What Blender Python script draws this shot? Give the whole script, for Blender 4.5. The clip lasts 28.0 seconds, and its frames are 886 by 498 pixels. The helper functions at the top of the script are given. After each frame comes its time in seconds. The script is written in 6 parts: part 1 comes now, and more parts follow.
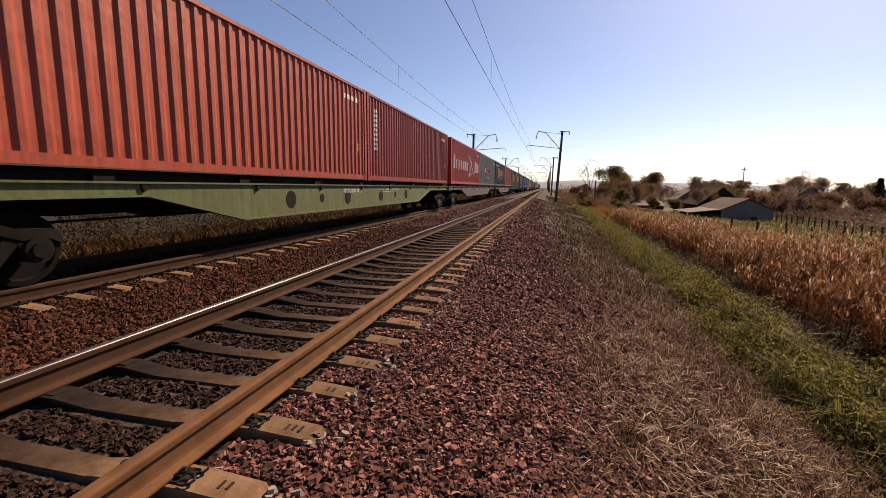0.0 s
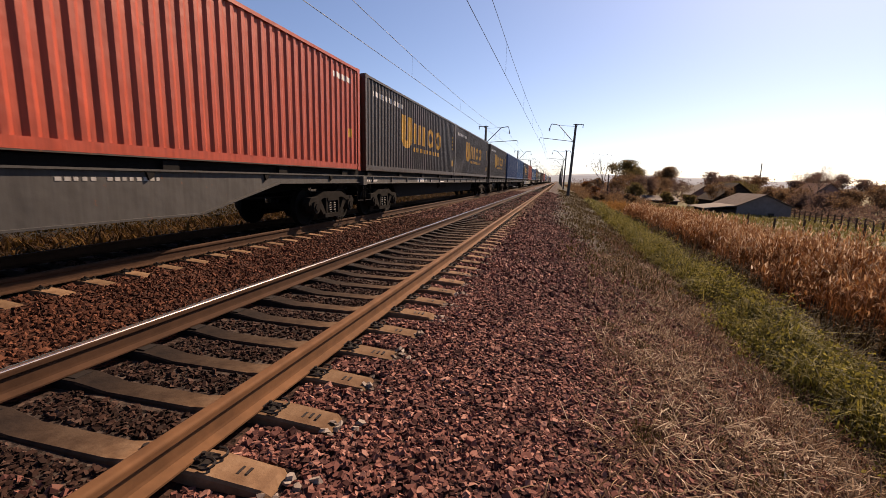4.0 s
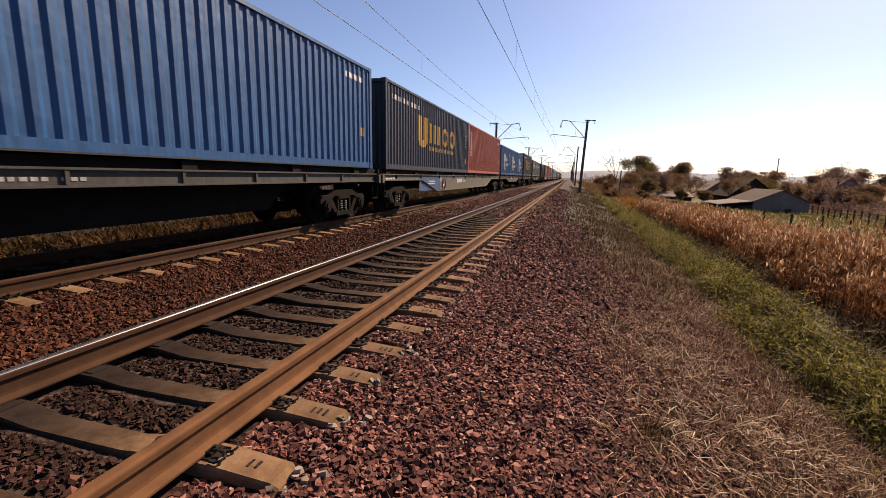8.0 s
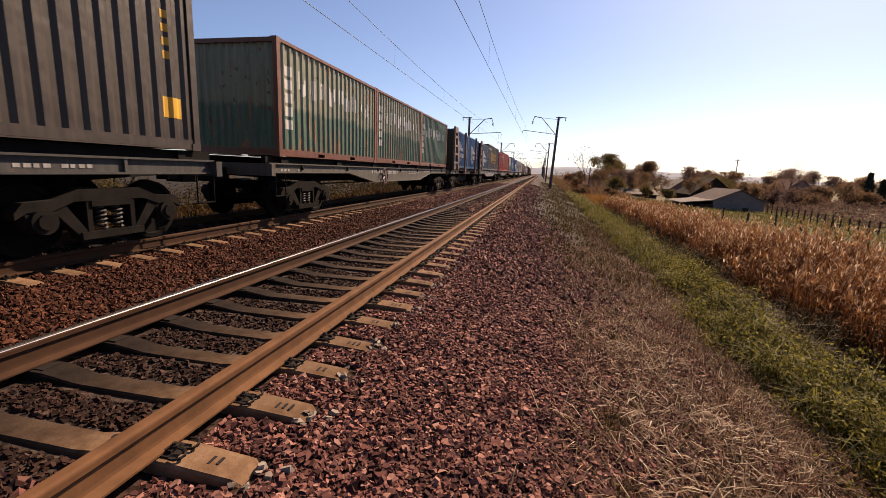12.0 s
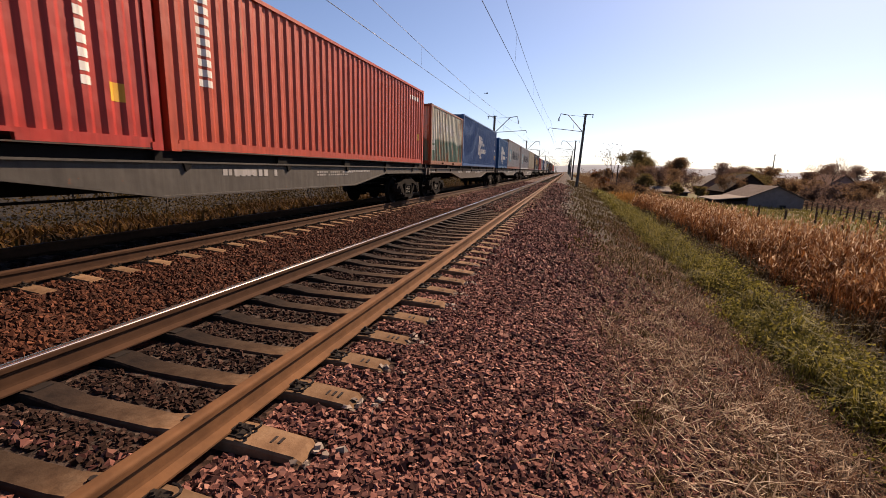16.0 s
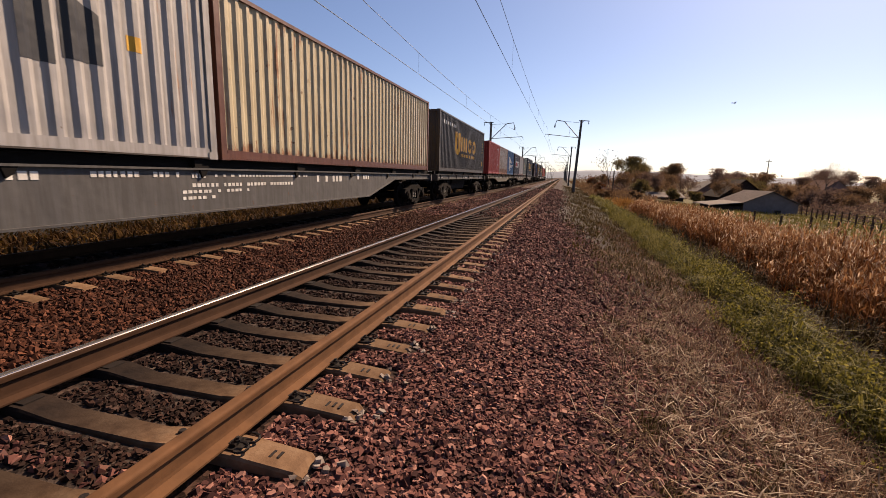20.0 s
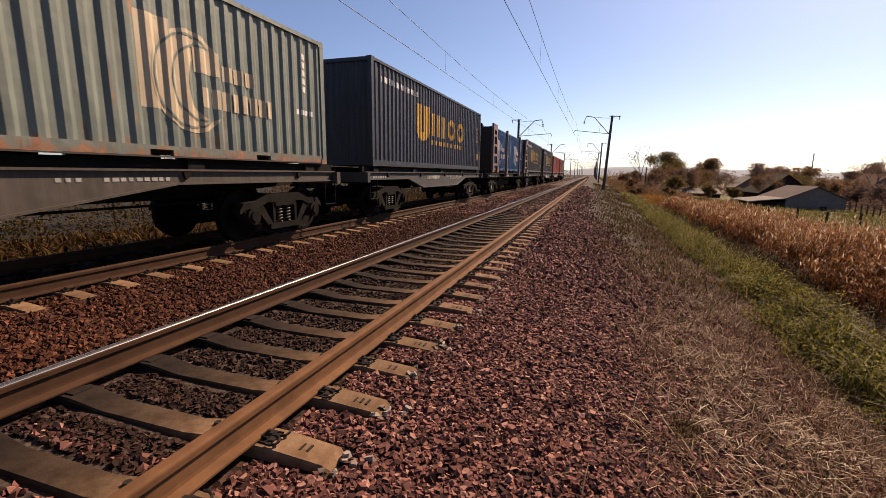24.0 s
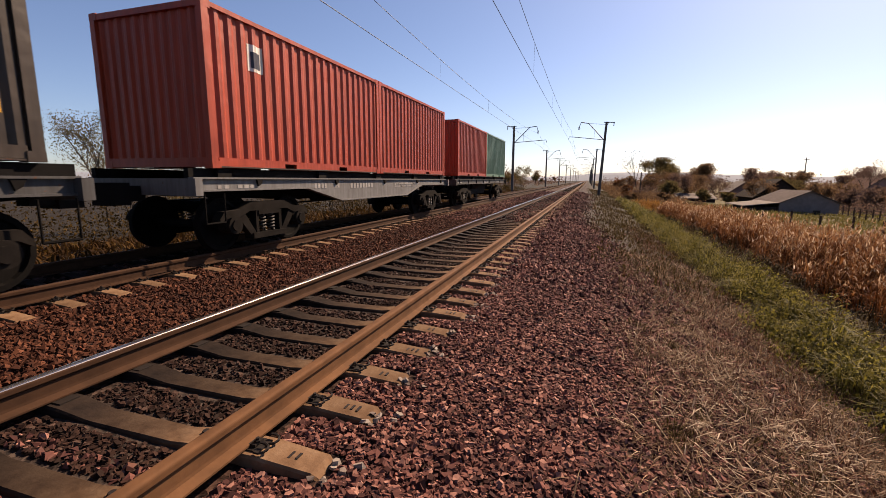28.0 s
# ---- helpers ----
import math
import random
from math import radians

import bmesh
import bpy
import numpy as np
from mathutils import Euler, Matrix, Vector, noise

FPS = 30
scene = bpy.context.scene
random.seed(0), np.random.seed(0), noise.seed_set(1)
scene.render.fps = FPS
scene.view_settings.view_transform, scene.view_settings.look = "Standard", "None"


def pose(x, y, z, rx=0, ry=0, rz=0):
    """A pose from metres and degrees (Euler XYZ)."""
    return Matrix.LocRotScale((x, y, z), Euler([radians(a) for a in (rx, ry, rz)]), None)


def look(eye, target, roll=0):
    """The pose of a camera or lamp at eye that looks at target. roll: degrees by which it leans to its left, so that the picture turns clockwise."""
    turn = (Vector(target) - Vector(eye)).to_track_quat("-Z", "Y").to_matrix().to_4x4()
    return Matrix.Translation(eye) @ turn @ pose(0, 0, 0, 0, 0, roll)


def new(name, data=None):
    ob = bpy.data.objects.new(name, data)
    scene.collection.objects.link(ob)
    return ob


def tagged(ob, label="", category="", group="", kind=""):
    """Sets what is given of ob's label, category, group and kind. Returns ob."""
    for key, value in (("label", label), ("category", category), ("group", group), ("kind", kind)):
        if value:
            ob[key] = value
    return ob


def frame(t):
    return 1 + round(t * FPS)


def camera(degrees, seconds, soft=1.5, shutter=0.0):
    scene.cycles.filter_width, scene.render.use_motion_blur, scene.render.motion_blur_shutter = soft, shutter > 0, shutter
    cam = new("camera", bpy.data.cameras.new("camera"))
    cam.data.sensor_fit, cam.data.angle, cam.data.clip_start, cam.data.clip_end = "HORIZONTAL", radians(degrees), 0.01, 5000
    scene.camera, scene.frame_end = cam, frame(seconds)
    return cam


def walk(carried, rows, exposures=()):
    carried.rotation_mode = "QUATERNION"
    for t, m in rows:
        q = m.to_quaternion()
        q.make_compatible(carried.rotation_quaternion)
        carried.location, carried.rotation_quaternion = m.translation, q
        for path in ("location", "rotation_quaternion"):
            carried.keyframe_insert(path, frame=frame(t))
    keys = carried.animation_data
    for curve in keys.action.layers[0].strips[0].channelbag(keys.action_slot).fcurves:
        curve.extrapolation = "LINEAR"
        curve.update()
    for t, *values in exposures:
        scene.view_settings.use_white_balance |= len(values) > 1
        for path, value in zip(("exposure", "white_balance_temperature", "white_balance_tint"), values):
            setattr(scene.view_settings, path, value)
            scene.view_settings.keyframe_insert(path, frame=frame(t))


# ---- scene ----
CLIP = 28.0
cam = camera(91.0, CLIP, soft=0.6, shutter=0.03)
# seconds, eye x y z, yaw to the left, pitch up, roll
PATH = [
    (0, 1.832, -0.041, 1.282, 13.07, -8.16, 0.58), (0.5, 1.823, -0.032, 1.284, 14.65, -9.20, 0.41),
    (1, 1.813, -0.032, 1.295, 15.38, -9.41, 0.13), (1.5, 1.792, -0.021, 1.279, 15.37, -9.31, 1.09),
    (2, 1.763, -0.025, 1.277, 15.08, -8.63, 1.66), (2.5, 1.747, -0.038, 1.270, 14.95, -8.72, 1.95),
    (4.5, 1.785, -0.026, 1.266, 14.24, -9.23, 1.03), (5, 1.796, -0.054, 1.280, 14.21, -8.75, 0.95),
    (5.5, 1.791, -0.054, 1.274, 13.61, -9.04, 1.23), (6, 1.773, -0.051, 1.279, 14.52, -9.47, 0.94),
    (6.5, 1.759, -0.035, 1.280, 16.63, -10.15, 1.59), (7, 1.770, -0.025, 1.270, 16.19, -9.51, 1.16),
    (7.5, 1.795, -0.029, 1.277, 16.11, -9.05, 0.66), (8, 1.809, -0.040, 1.272, 15.83, -9.54, 0.86),
    (8.5, 1.821, -0.049, 1.279, 15.63, -9.09, 0.74), (9, 1.809, -0.043, 1.272, 14.79, -9.18, 1.10),
    (9.5, 1.818, -0.024, 1.272, 14.47, -9.78, 0.98), (10, 1.821, -0.031, 1.272, 13.65, -10.22, 1.14),
    (10.5, 1.822, -0.043, 1.276, 13.36, -9.95, 1.13), (11, 1.824, -0.034, 1.262, 13.34, -9.64, 0.57),
    (11.5, 1.826, -0.034, 1.277, 12.21, -10.53, 1.74), (12, 1.837, -0.050, 1.285, 12.07, -10.27, 2.08),
    (12.5, 1.814, -0.035, 1.268, 12.76, -10.62, 2.45), (14.5, 1.729, -0.106, 1.312, 12.28, -11.17, 1.49),
    (15, 1.762, -0.194, 1.316, 12.81, -11.83, 0.93), (15.5, 1.757, -0.218, 1.300, 15.46, -11.85, 1.61),
    (16, 1.776, -0.222, 1.305, 15.32, -10.50, 1.47), (16.5, 1.790, -0.210, 1.299, 14.57, -10.75, 1.10),
    (17, 1.800, -0.200, 1.298, 14.59, -10.33, 0.52), (17.5, 1.810, -0.185, 1.289, 14.04, -10.48, 0.66),
    (18, 1.804, -0.181, 1.294, 14.23, -10.76, 1.30), (18.5, 1.799, -0.180, 1.292, 13.68, -11.15, 1.22),
    (19, 1.763, -0.178, 1.297, 13.62, -10.87, 1.66), (19.5, 1.736, -0.179, 1.302, 14.17, -10.26, 1.50),
    (20, 1.724, -0.177, 1.301, 14.91, -9.71, 1.37), (20.5, 1.745, -0.183, 1.306, 15.14, -9.00, 0.84),
    (22.5, 1.740, -0.181, 1.294, 16.37, -8.58, 1.47), (23, 1.726, -0.173, 1.291, 17.81, -9.58, 1.03),
    (23.5, 1.736, -0.176, 1.307, 17.59, -9.77, 1.28), (24, 1.738, -0.182, 1.301, 18.57, -9.94, 0.65),
    (24.5, 1.736, -0.175, 1.291, 17.02, -9.34, 0.94), (25, 1.739, -0.173, 1.281, 16.74, -9.98, 1.05),
    (25.5, 1.747, -0.180, 1.285, 15.98, -9.63, 1.42), (26, 1.743, -0.184, 1.289, 15.96, -9.74, 1.59),
    (26.5, 1.747, -0.183, 1.297, 15.67, -9.26, 1.37), (27, 1.760, -0.197, 1.301, 15.56, -8.84, 0.93),
    (27.5, 1.766, -0.179, 1.287, 16.42, -8.91, 0.69), (28, 1.781, -0.168, 1.291, 18.16, -9.07, 0.27),
]
# x runs across the railway to the right, y along it, z = 0 on the rail heads


def eye_pose(x, y, z, yaw, pitch, roll):
    return pose(x, y, z, 0, 0, yaw) @ pose(0, 0, 0, 90 + pitch) @ pose(0, 0, 0, 0, 0, roll)


walk(cam, [(t, eye_pose(*r)) for t, *r in PATH], exposures=[(t, 1.13 + e, 6850, 21) for t, e in ((0.0, -0.16), (2.5, -0.16), (4.5, 0.0), (12.5, 0.02), (18.0, 0.02), (20.0, -0.12), (22.5, -0.13), (24.0, -0.04), (26.0, 0.03), (28.0, 0.0))])

# ---- light ----
SUN_EL, SUN_AZ = radians(40), radians(28)
world = bpy.data.worlds.new("sky")
scene.world = world
world.use_nodes = True
wn = world.node_tree
sky = wn.nodes.new("ShaderNodeTexSky")
sky.sky_type = "NISHITA"
sky.sun_disc = False
sky.sun_elevation, sky.sun_rotation = SUN_EL, SUN_AZ
sky.air_density, sky.dust_density, sky.ozone_density = 0.8, 0.6, 3.2
wn.nodes["Background"].inputs["Strength"].default_value = 0.062
wn.links.new(sky.outputs[0], wn.nodes["Background"].inputs["Color"])
SUN_DIR = Vector((math.sin(SUN_AZ) * math.cos(SUN_EL), math.cos(SUN_AZ) * math.cos(SUN_EL), math.sin(SUN_EL)))
sun = new("sun", bpy.data.lights.new("sun", "SUN"))
sun.data.energy, sun.data.angle, sun.data.color = 5.0, radians(0.9), (1.0, 0.80, 0.56)
sun.matrix_world = look(SUN_DIR * 200, (0, 0, 0))

# ---- materials ----
TONE = 0.58


def toned(c, k=TONE):
    return tuple(v * k for v in c)


def nodes_of(name, rough=0.8, metal=0.0, spec=0.4):
    m = bpy.data.materials.new(name)
    m.use_nodes = True
    b = m.node_tree.nodes["Principled BSDF"]
    b.inputs["Roughness"].default_value, b.inputs["Metallic"].default_value = rough, metal
    b.inputs["Specular IOR Level"].default_value = spec
    return m, m.node_tree, b


def noise_node(nt, coord, scale, detail=4, rough=0.6):
    n = nt.nodes.new("ShaderNodeTexNoise")
    n.inputs["Scale"].default_value, n.inputs["Detail"].default_value, n.inputs["Roughness"].default_value = scale, detail, rough
    nt.links.new(coord, n.inputs["Vector"])
    return n.outputs["Fac"]


def ramp_node(nt, fac, stops):
    r = nt.nodes.new("ShaderNodeValToRGB")
    while len(r.color_ramp.elements) < len(stops):
        r.color_ramp.elements.new(0.5)
    for e, (p, c) in zip(r.color_ramp.elements, stops):
        e.position, e.color = p, (*c, 1)
    nt.links.new(fac, r.inputs[0])
    return r.outputs[0]


def mix_node(nt, fac, a, b, mode="MIX"):
    m = nt.nodes.new("ShaderNodeMix")
    m.data_type, m.blend_type = "RGBA", mode
    for k, v in ((0, fac), (6, a), (7, b)):
        if isinstance(v, (int, float)):
            m.inputs[k].default_value = v
        elif isinstance(v, tuple):
            m.inputs[k].default_value = (*v, 1)
        else:
            nt.links.new(v, m.inputs[k])
    return m.outputs[2]


def math_node(nt, op, a, b=0.0, c=0.0):
    m = nt.nodes.new("ShaderNodeMath")
    m.operation = op
    for k, v in enumerate((a, b, c)):
        if isinstance(v, (int, float)):
            m.inputs[k].default_value = v
        else:
            nt.links.new(v, m.inputs[k])
    return m.outputs[0]


def bump_node(nt, b, height, strength=0.4, dist=0.01):
    n = nt.nodes.new("ShaderNodeBump")
    n.inputs["Strength"].default_value, n.inputs["Distance"].default_value = strength, dist
    nt.links.new(height, n.inputs["Height"])
    nt.links.new(n.outputs[0], b.inputs["Normal"])


def coords(nt, out="Object"):
    return nt.nodes.new("ShaderNodeTexCoord").outputs[out]


def stretched(nt, coord, sx, sy, sz):
    m = nt.nodes.new("ShaderNodeMapping")
    m.inputs["Scale"].default_value = (sx, sy, sz)
    nt.links.new(coord, m.inputs["Vector"])
    return m.outputs[0]


def painted(name, col, rust=0.25, fade=0.3, rough=0.42, rust_col=(0.16, 0.06, 0.025), lower=None, foot=0.0, runs=0.0, tone=0.66):
    """Weathered paint on steel: faded patches, vertical dirt streaks and rust spots."""
    col, rust_col, lower = toned(col, tone), toned(rust_col), lower and toned(lower)
    m, nt, b = nodes_of(name, rough, spec=0.3)
    c = coords(nt)
    big = noise_node(nt, c, 0.7, 5)
    streak = noise_node(nt, stretched(nt, c, 5, 5, 0.35), 2.2, 4)
    spot = noise_node(nt, c, 6.0, 7, 0.7)
    pale = tuple(min(1, v * 0.85 + 0.02) for v in col)
    base = mix_node(nt, math_node(nt, "MULTIPLY", big, fade), col, pale)
    sep = nt.nodes.new("ShaderNodeSeparateXYZ")
    nt.links.new(c, sep.inputs[0])
    if lower:
        # a second coat from the middle down, its edge blotchy
        edge = math_node(nt, "MULTIPLY_ADD", big, 0.5, math_node(nt, "MULTIPLY_ADD", streak, 0.35, sep.outputs[2]))
        base = mix_node(nt, ramp_node(nt, math_node(nt, "MULTIPLY_ADD", edge, 0.3, 0.0), [(0.46, (1, 1, 1)), (0.50, (0, 0, 0))]), base, lower)
    dark = ramp_node(nt, streak, [(0.38, (0.5, 0.47, 0.44)), (0.62, (1, 1, 1))])
    base = mix_node(nt, 0.55, base, dark, "MULTIPLY")
    lo = 0.74 - 0.28 * rust
    mask = ramp_node(nt, math_node(nt, "MULTIPLY_ADD", streak, 0.25, math_node(nt, "MULTIPLY", spot, 0.8)), [(lo, (0, 0, 0)), (lo + 0.05, (1, 1, 1))])
    base = mix_node(nt, mask, base, rust_col)
    if runs:
        # rust runs hanging down, orange at the rim
        run = noise_node(nt, stretched(nt, c, 3, 3, 0.25), 2.6, 5, 0.65)
        blot = noise_node(nt, stretched(nt, c, 1, 1, 0.6), 1.3, 3)
        k = math_node(nt, "ADD", math_node(nt, "MULTIPLY", run, 0.75), math_node(nt, "MULTIPLY", blot, 0.45))
        lo = 0.80 - 0.16 * runs
        base = mix_node(nt, ramp_node(nt, k, [(lo - 0.05, (0, 0, 0)), (lo, (0.75, 0.75, 0.75)), (lo + 0.05, (1, 1, 1))]), base, ramp_node(nt, spot, [(0.35, (0.10, 0.04, 0.02)), (0.6, (0.30, 0.13, 0.045))]))
    if foot:
        # rust creeping up from the foot
        k = math_node(nt, "ADD", math_node(nt, "MULTIPLY", sep.outputs[2], -1.1), math_node(nt, "MULTIPLY_ADD", streak, 0.9, math_node(nt, "MULTIPLY", spot, 0.7)))
        base = mix_node(nt, ramp_node(nt, math_node(nt, "ADD", k, foot - 0.5), [(0.28, (0, 0, 0)), (0.42, (0.9, 0.9, 0.9))]), base, ramp_node(nt, spot, [(0.35, (0.09, 0.035, 0.02)), (0.65, (0.26, 0.11, 0.045))]))
    nt.links.new(base, b.inputs["Base Color"])
    nt.links.new(math_node(nt, "MULTIPLY_ADD", spot, 0.35, rough - 0.1), b.inputs["Roughness"])
    # fine rust relief over shallow dents
    dent = noise_node(nt, c, 2.3, 2)
    bump_node(nt, b, math_node(nt, "MULTIPLY_ADD", dent, 2.5, math_node(nt, "MULTIPLY", spot, 0.35)), 0.35, 0.02)
    return m


def plain(name, col, rough=0.7, metal=0.0, vary=0.35, scale=8.0, bump=0.2, random_obj=0.0, island=0.0, spec=0.4):
    """One colour with two scales of mottling."""
    if metal < 0.9:
        col = toned(col)
    m, nt, b = nodes_of(name, rough, metal, spec)
    c = coords(nt)
    a, d = noise_node(nt, c, scale, 6), noise_node(nt, c, scale * 0.12, 3)
    f = math_node(nt, "MULTIPLY_ADD", a, 0.6, math_node(nt, "MULTIPLY", d, 0.4))
    lo, hi = tuple(v * (1 - vary) for v in col), tuple(min(1, v * (1 + vary)) for v in col)
    out = ramp_node(nt, f, [(0.3, lo), (0.7, hi)])
    if random_obj:
        r = nt.nodes.new("ShaderNodeObjectInfo").outputs["Random"]
        out = mix_node(nt, 1.0, out, ramp_node(nt, r, [(0, (1 - random_obj,) * 3), (1, (1, 1, 1))]), "MULTIPLY")
    if island:
        r = nt.nodes.new("ShaderNodeNewGeometry").outputs["Random Per Island"]
        out = mix_node(nt, 1.0, out, ramp_node(nt, r, [(0, (1 - island,) * 3), (1, (1, 1, 1))]), "MULTIPLY")
    nt.links.new(out, b.inputs["Base Color"])
    if bump:
        bump_node(nt, b, a, bump, 0.02)
    return m


def islands(name, stops, rough=0.9, trans=0.0, spec=0.08):
    """Colours spread over the loose pieces of one mesh."""
    stops = [(p, toned(c)) for p, c in stops]
    m, nt, b = nodes_of(name, rough, spec=spec)
    r = nt.nodes.new("ShaderNodeNewGeometry").outputs["Random Per Island"]
    n = noise_node(nt, coords(nt), 0.35, 3)
    f = math_node(nt, "MULTIPLY_ADD", r, 0.75, math_node(nt, "MULTIPLY", n, 0.25))
    col = ramp_node(nt, f, stops)
    nt.links.new(col, b.inputs["Base Color"])
    if trans:
        t = nt.nodes.new("ShaderNodeBsdfTranslucent")
        nt.links.new(col, t.inputs[0])
        mx = nt.nodes.new("ShaderNodeMixShader")
        mx.inputs[0].default_value = trans
        nt.links.new(b.outputs[0], mx.inputs[1])
        nt.links.new(t.outputs[0], mx.inputs[2])
        nt.links.new(mx.outputs[0], nt.nodes["Material Output"].inputs[0])
    return m


def ground_material():
    m, nt, b = nodes_of("ground", 0.95, spec=0.2)
    c = coords(nt)
    sep = nt.nodes.new("ShaderNodeSeparateXYZ")
    nt.links.new(c, sep.inputs[0])
    wob = noise_node(nt, c, 0.5, 4)
    wob2 = noise_node(nt, c, 3.0, 4)
    x = math_node(nt, "ADD", sep.outputs[0], math_node(nt, "MULTIPLY_ADD", wob, 1.6, -0.8))
    x = math_node(nt, "ADD", x, math_node(nt, "MULTIPLY_ADD", wob2, 0.8, -0.4))
    stone = nt.nodes.new("ShaderNodeTexVoronoi")
    stone.inputs["Scale"].default_value = 22
    nt.links.new(c, stone.inputs["Vector"])
    fine = noise_node(nt, c, 30, 5)
    red = ramp_node(nt, stone.outputs["Color"], [(0.0, (0.013, 0.006, 0.0045)), (0.5, (0.042, 0.019, 0.013)), (1.0, (0.10, 0.05, 0.035))])
    grey = ramp_node(nt, stone.outputs["Color"], [(0.0, (0.02, 0.013, 0.01)), (0.5, (0.05, 0.033, 0.026)), (1.0, (0.10, 0.07, 0.055))])
    dry = ramp_node(nt, noise_node(nt, stretched(nt, c, 8, 8, 8), 4, 6), [(0.3, (0.014, 0.006, 0.004)), (0.55, (0.042, 0.018, 0.010)), (0.8, (0.09, 0.048, 0.028))])
    green = ramp_node(nt, fine, [(0.3, (0.018, 0.016, 0.005)), (0.7, (0.06, 0.05, 0.014))])
    ditch = ramp_node(nt, fine, [(0.3, (0.010, 0.007, 0.003)), (0.7, (0.028, 0.019, 0.008))])
    field = ramp_node(nt, noise_node(nt, c, 0.12, 6), [(0.3, (0.09, 0.06, 0.022)), (0.5, (0.14, 0.11, 0.032)), (0.7, (0.09, 0.085, 0.025))])

    brushy = ramp_node(nt, noise_node(nt, c, 1.5, 6), [(0.3, (0.010, 0.007, 0.004)), (0.55, (0.022, 0.015, 0.007)), (0.75, (0.05, 0.034, 0.014))])

    def step(a, w):
        return ramp_node(nt, math_node(nt, "MULTIPLY_ADD", x, 1 / w, 0.5 - a / w), [(0, (0, 0, 0)), (1, (1, 1, 1))])

    # between the rails of the near track the stones are greyer with grime
    inside = math_node(nt, "SUBTRACT", 1.0, math_node(nt, "MULTIPLY", math_node(nt, "ABSOLUTE", math_node(nt, "ADD", sep.outputs[0], 0.8)), 1.25))
    clampd = nt.nodes.new("ShaderNodeClamp")
    nt.links.new(math_node(nt, "MULTIPLY", inside, 6.0), clampd.inputs[0])
    rusty = ramp_node(nt, stone.outputs["Color"], [(0.0, (0.018, 0.006, 0.004)), (0.5, (0.058, 0.02, 0.01)), (1.0, (0.13, 0.05, 0.028))])
    between = ramp_node(nt, math_node(nt, "MULTIPLY_ADD", x, -1 / 0.9, 0.5 - 1.9 / 0.9), [(0, (0, 0, 0)), (1, (1, 1, 1))])
    col = mix_node(nt, clampd.outputs[0], mix_node(nt, between, red, rusty), grey)
    col = mix_node(nt, step(2.45, 0.9), col, dry)
    olive = ramp_node(nt, noise_node(nt, c, 2.0, 6), [(0.3, (0.014, 0.008, 0.004)), (0.5, (0.032, 0.021, 0.009)), (0.7, (0.06, 0.042, 0.017))])
    along = ramp_node(nt, math_node(nt, "MULTIPLY_ADD", sep.outputs[1], 1 / 14, -0.55), [(0, (0, 0, 0)), (1, (1, 1, 1))])
    col = mix_node(nt, math_node(nt, "MULTIPLY", along, step(1.9, 0.7)), col, olive)
    col = mix_node(nt, step(4.3, 0.8), col, green)
    col = mix_node(nt, step(7.2, 1.0), col, ditch)
    col = mix_node(nt, step(13.5, 3.0), col, field)
    left = ramp_node(nt, math_node(nt, "MULTIPLY_ADD", x, -1 / 0.8, 0.5 - 8.6 / 0.8), [(0, (0, 0, 0)), (1, (1, 1, 1))])
    col = mix_node(nt, left, col, brushy)
    nt.links.new(mix_node(nt, 1.0, col, (TONE, TONE, TONE), "MULTIPLY"), b.inputs["Base Color"])
    bump_node(nt, b, math_node(nt, "MULTIPLY_ADD", stone.outputs["Distance"], 1.0, math_node(nt, "MULTIPLY", fine, 0.5)), 0.8, 0.03)
    return m


def sleeper_material():
    """Tan concrete, dark inside the gauge: oil, brake dust and painted-in lens corner darkening."""
    m, nt, b = nodes_of("sleeper_concrete", 0.95, spec=0.12)
    c = coords(nt)
    a, d = noise_node(nt, c, 9, 6), noise_node(nt, c, 1.6, 4)
    base = ramp_node(nt, math_node(nt, "MULTIPLY_ADD", a, 0.6, math_node(nt, "MULTIPLY", d, 0.4)), [(0.3, (0.14, 0.074, 0.040)), (0.5, (0.26, 0.152, 0.086)), (0.72, (0.40, 0.265, 0.165))])
    grime_and_vignette = ramp_node(nt, math_node(nt, "MULTIPLY_ADD", a, 0.7, math_node(nt, "MULTIPLY", d, 0.3)), [(0.3, (0.012, 0.008, 0.007)), (0.7, (0.046, 0.030, 0.022))])
    sep = nt.nodes.new("ShaderNodeSeparateXYZ")
    nt.links.new(c, sep.inputs[0])
    x = math_node(nt, "MULTIPLY_ADD", d, 0.4, math_node(nt, "MULTIPLY_ADD", sep.outputs[0], 0.62, -0.3))
    mask = ramp_node(nt, math_node(nt, "MULTIPLY_ADD", x, 1.0, 0.80), [(0.0, (0.7, 0.7, 0.7)), (0.06, (1.0, 1.0, 1.0)), (0.45, (1.0, 1.0, 1.0)), (0.72, (0.82, 0.82, 0.82)), (0.88, (0.62, 0.62, 0.62)), (1.0, (0.0, 0.0, 0.0))])
    r = nt.nodes.new("ShaderNodeObjectInfo").outputs["Random"]
    col = mix_node(nt, mask, base, grime_and_vignette)
    nt.links.new(mix_node(nt, 1.0, col, ramp_node(nt, r, [(0, toned((0.65, 0.65, 0.65))), (1, toned((1, 1, 1)))]), "MULTIPLY"), b.inputs["Base Color"])
    bump_node(nt, b, a, 0.6, 0.02)
    return m


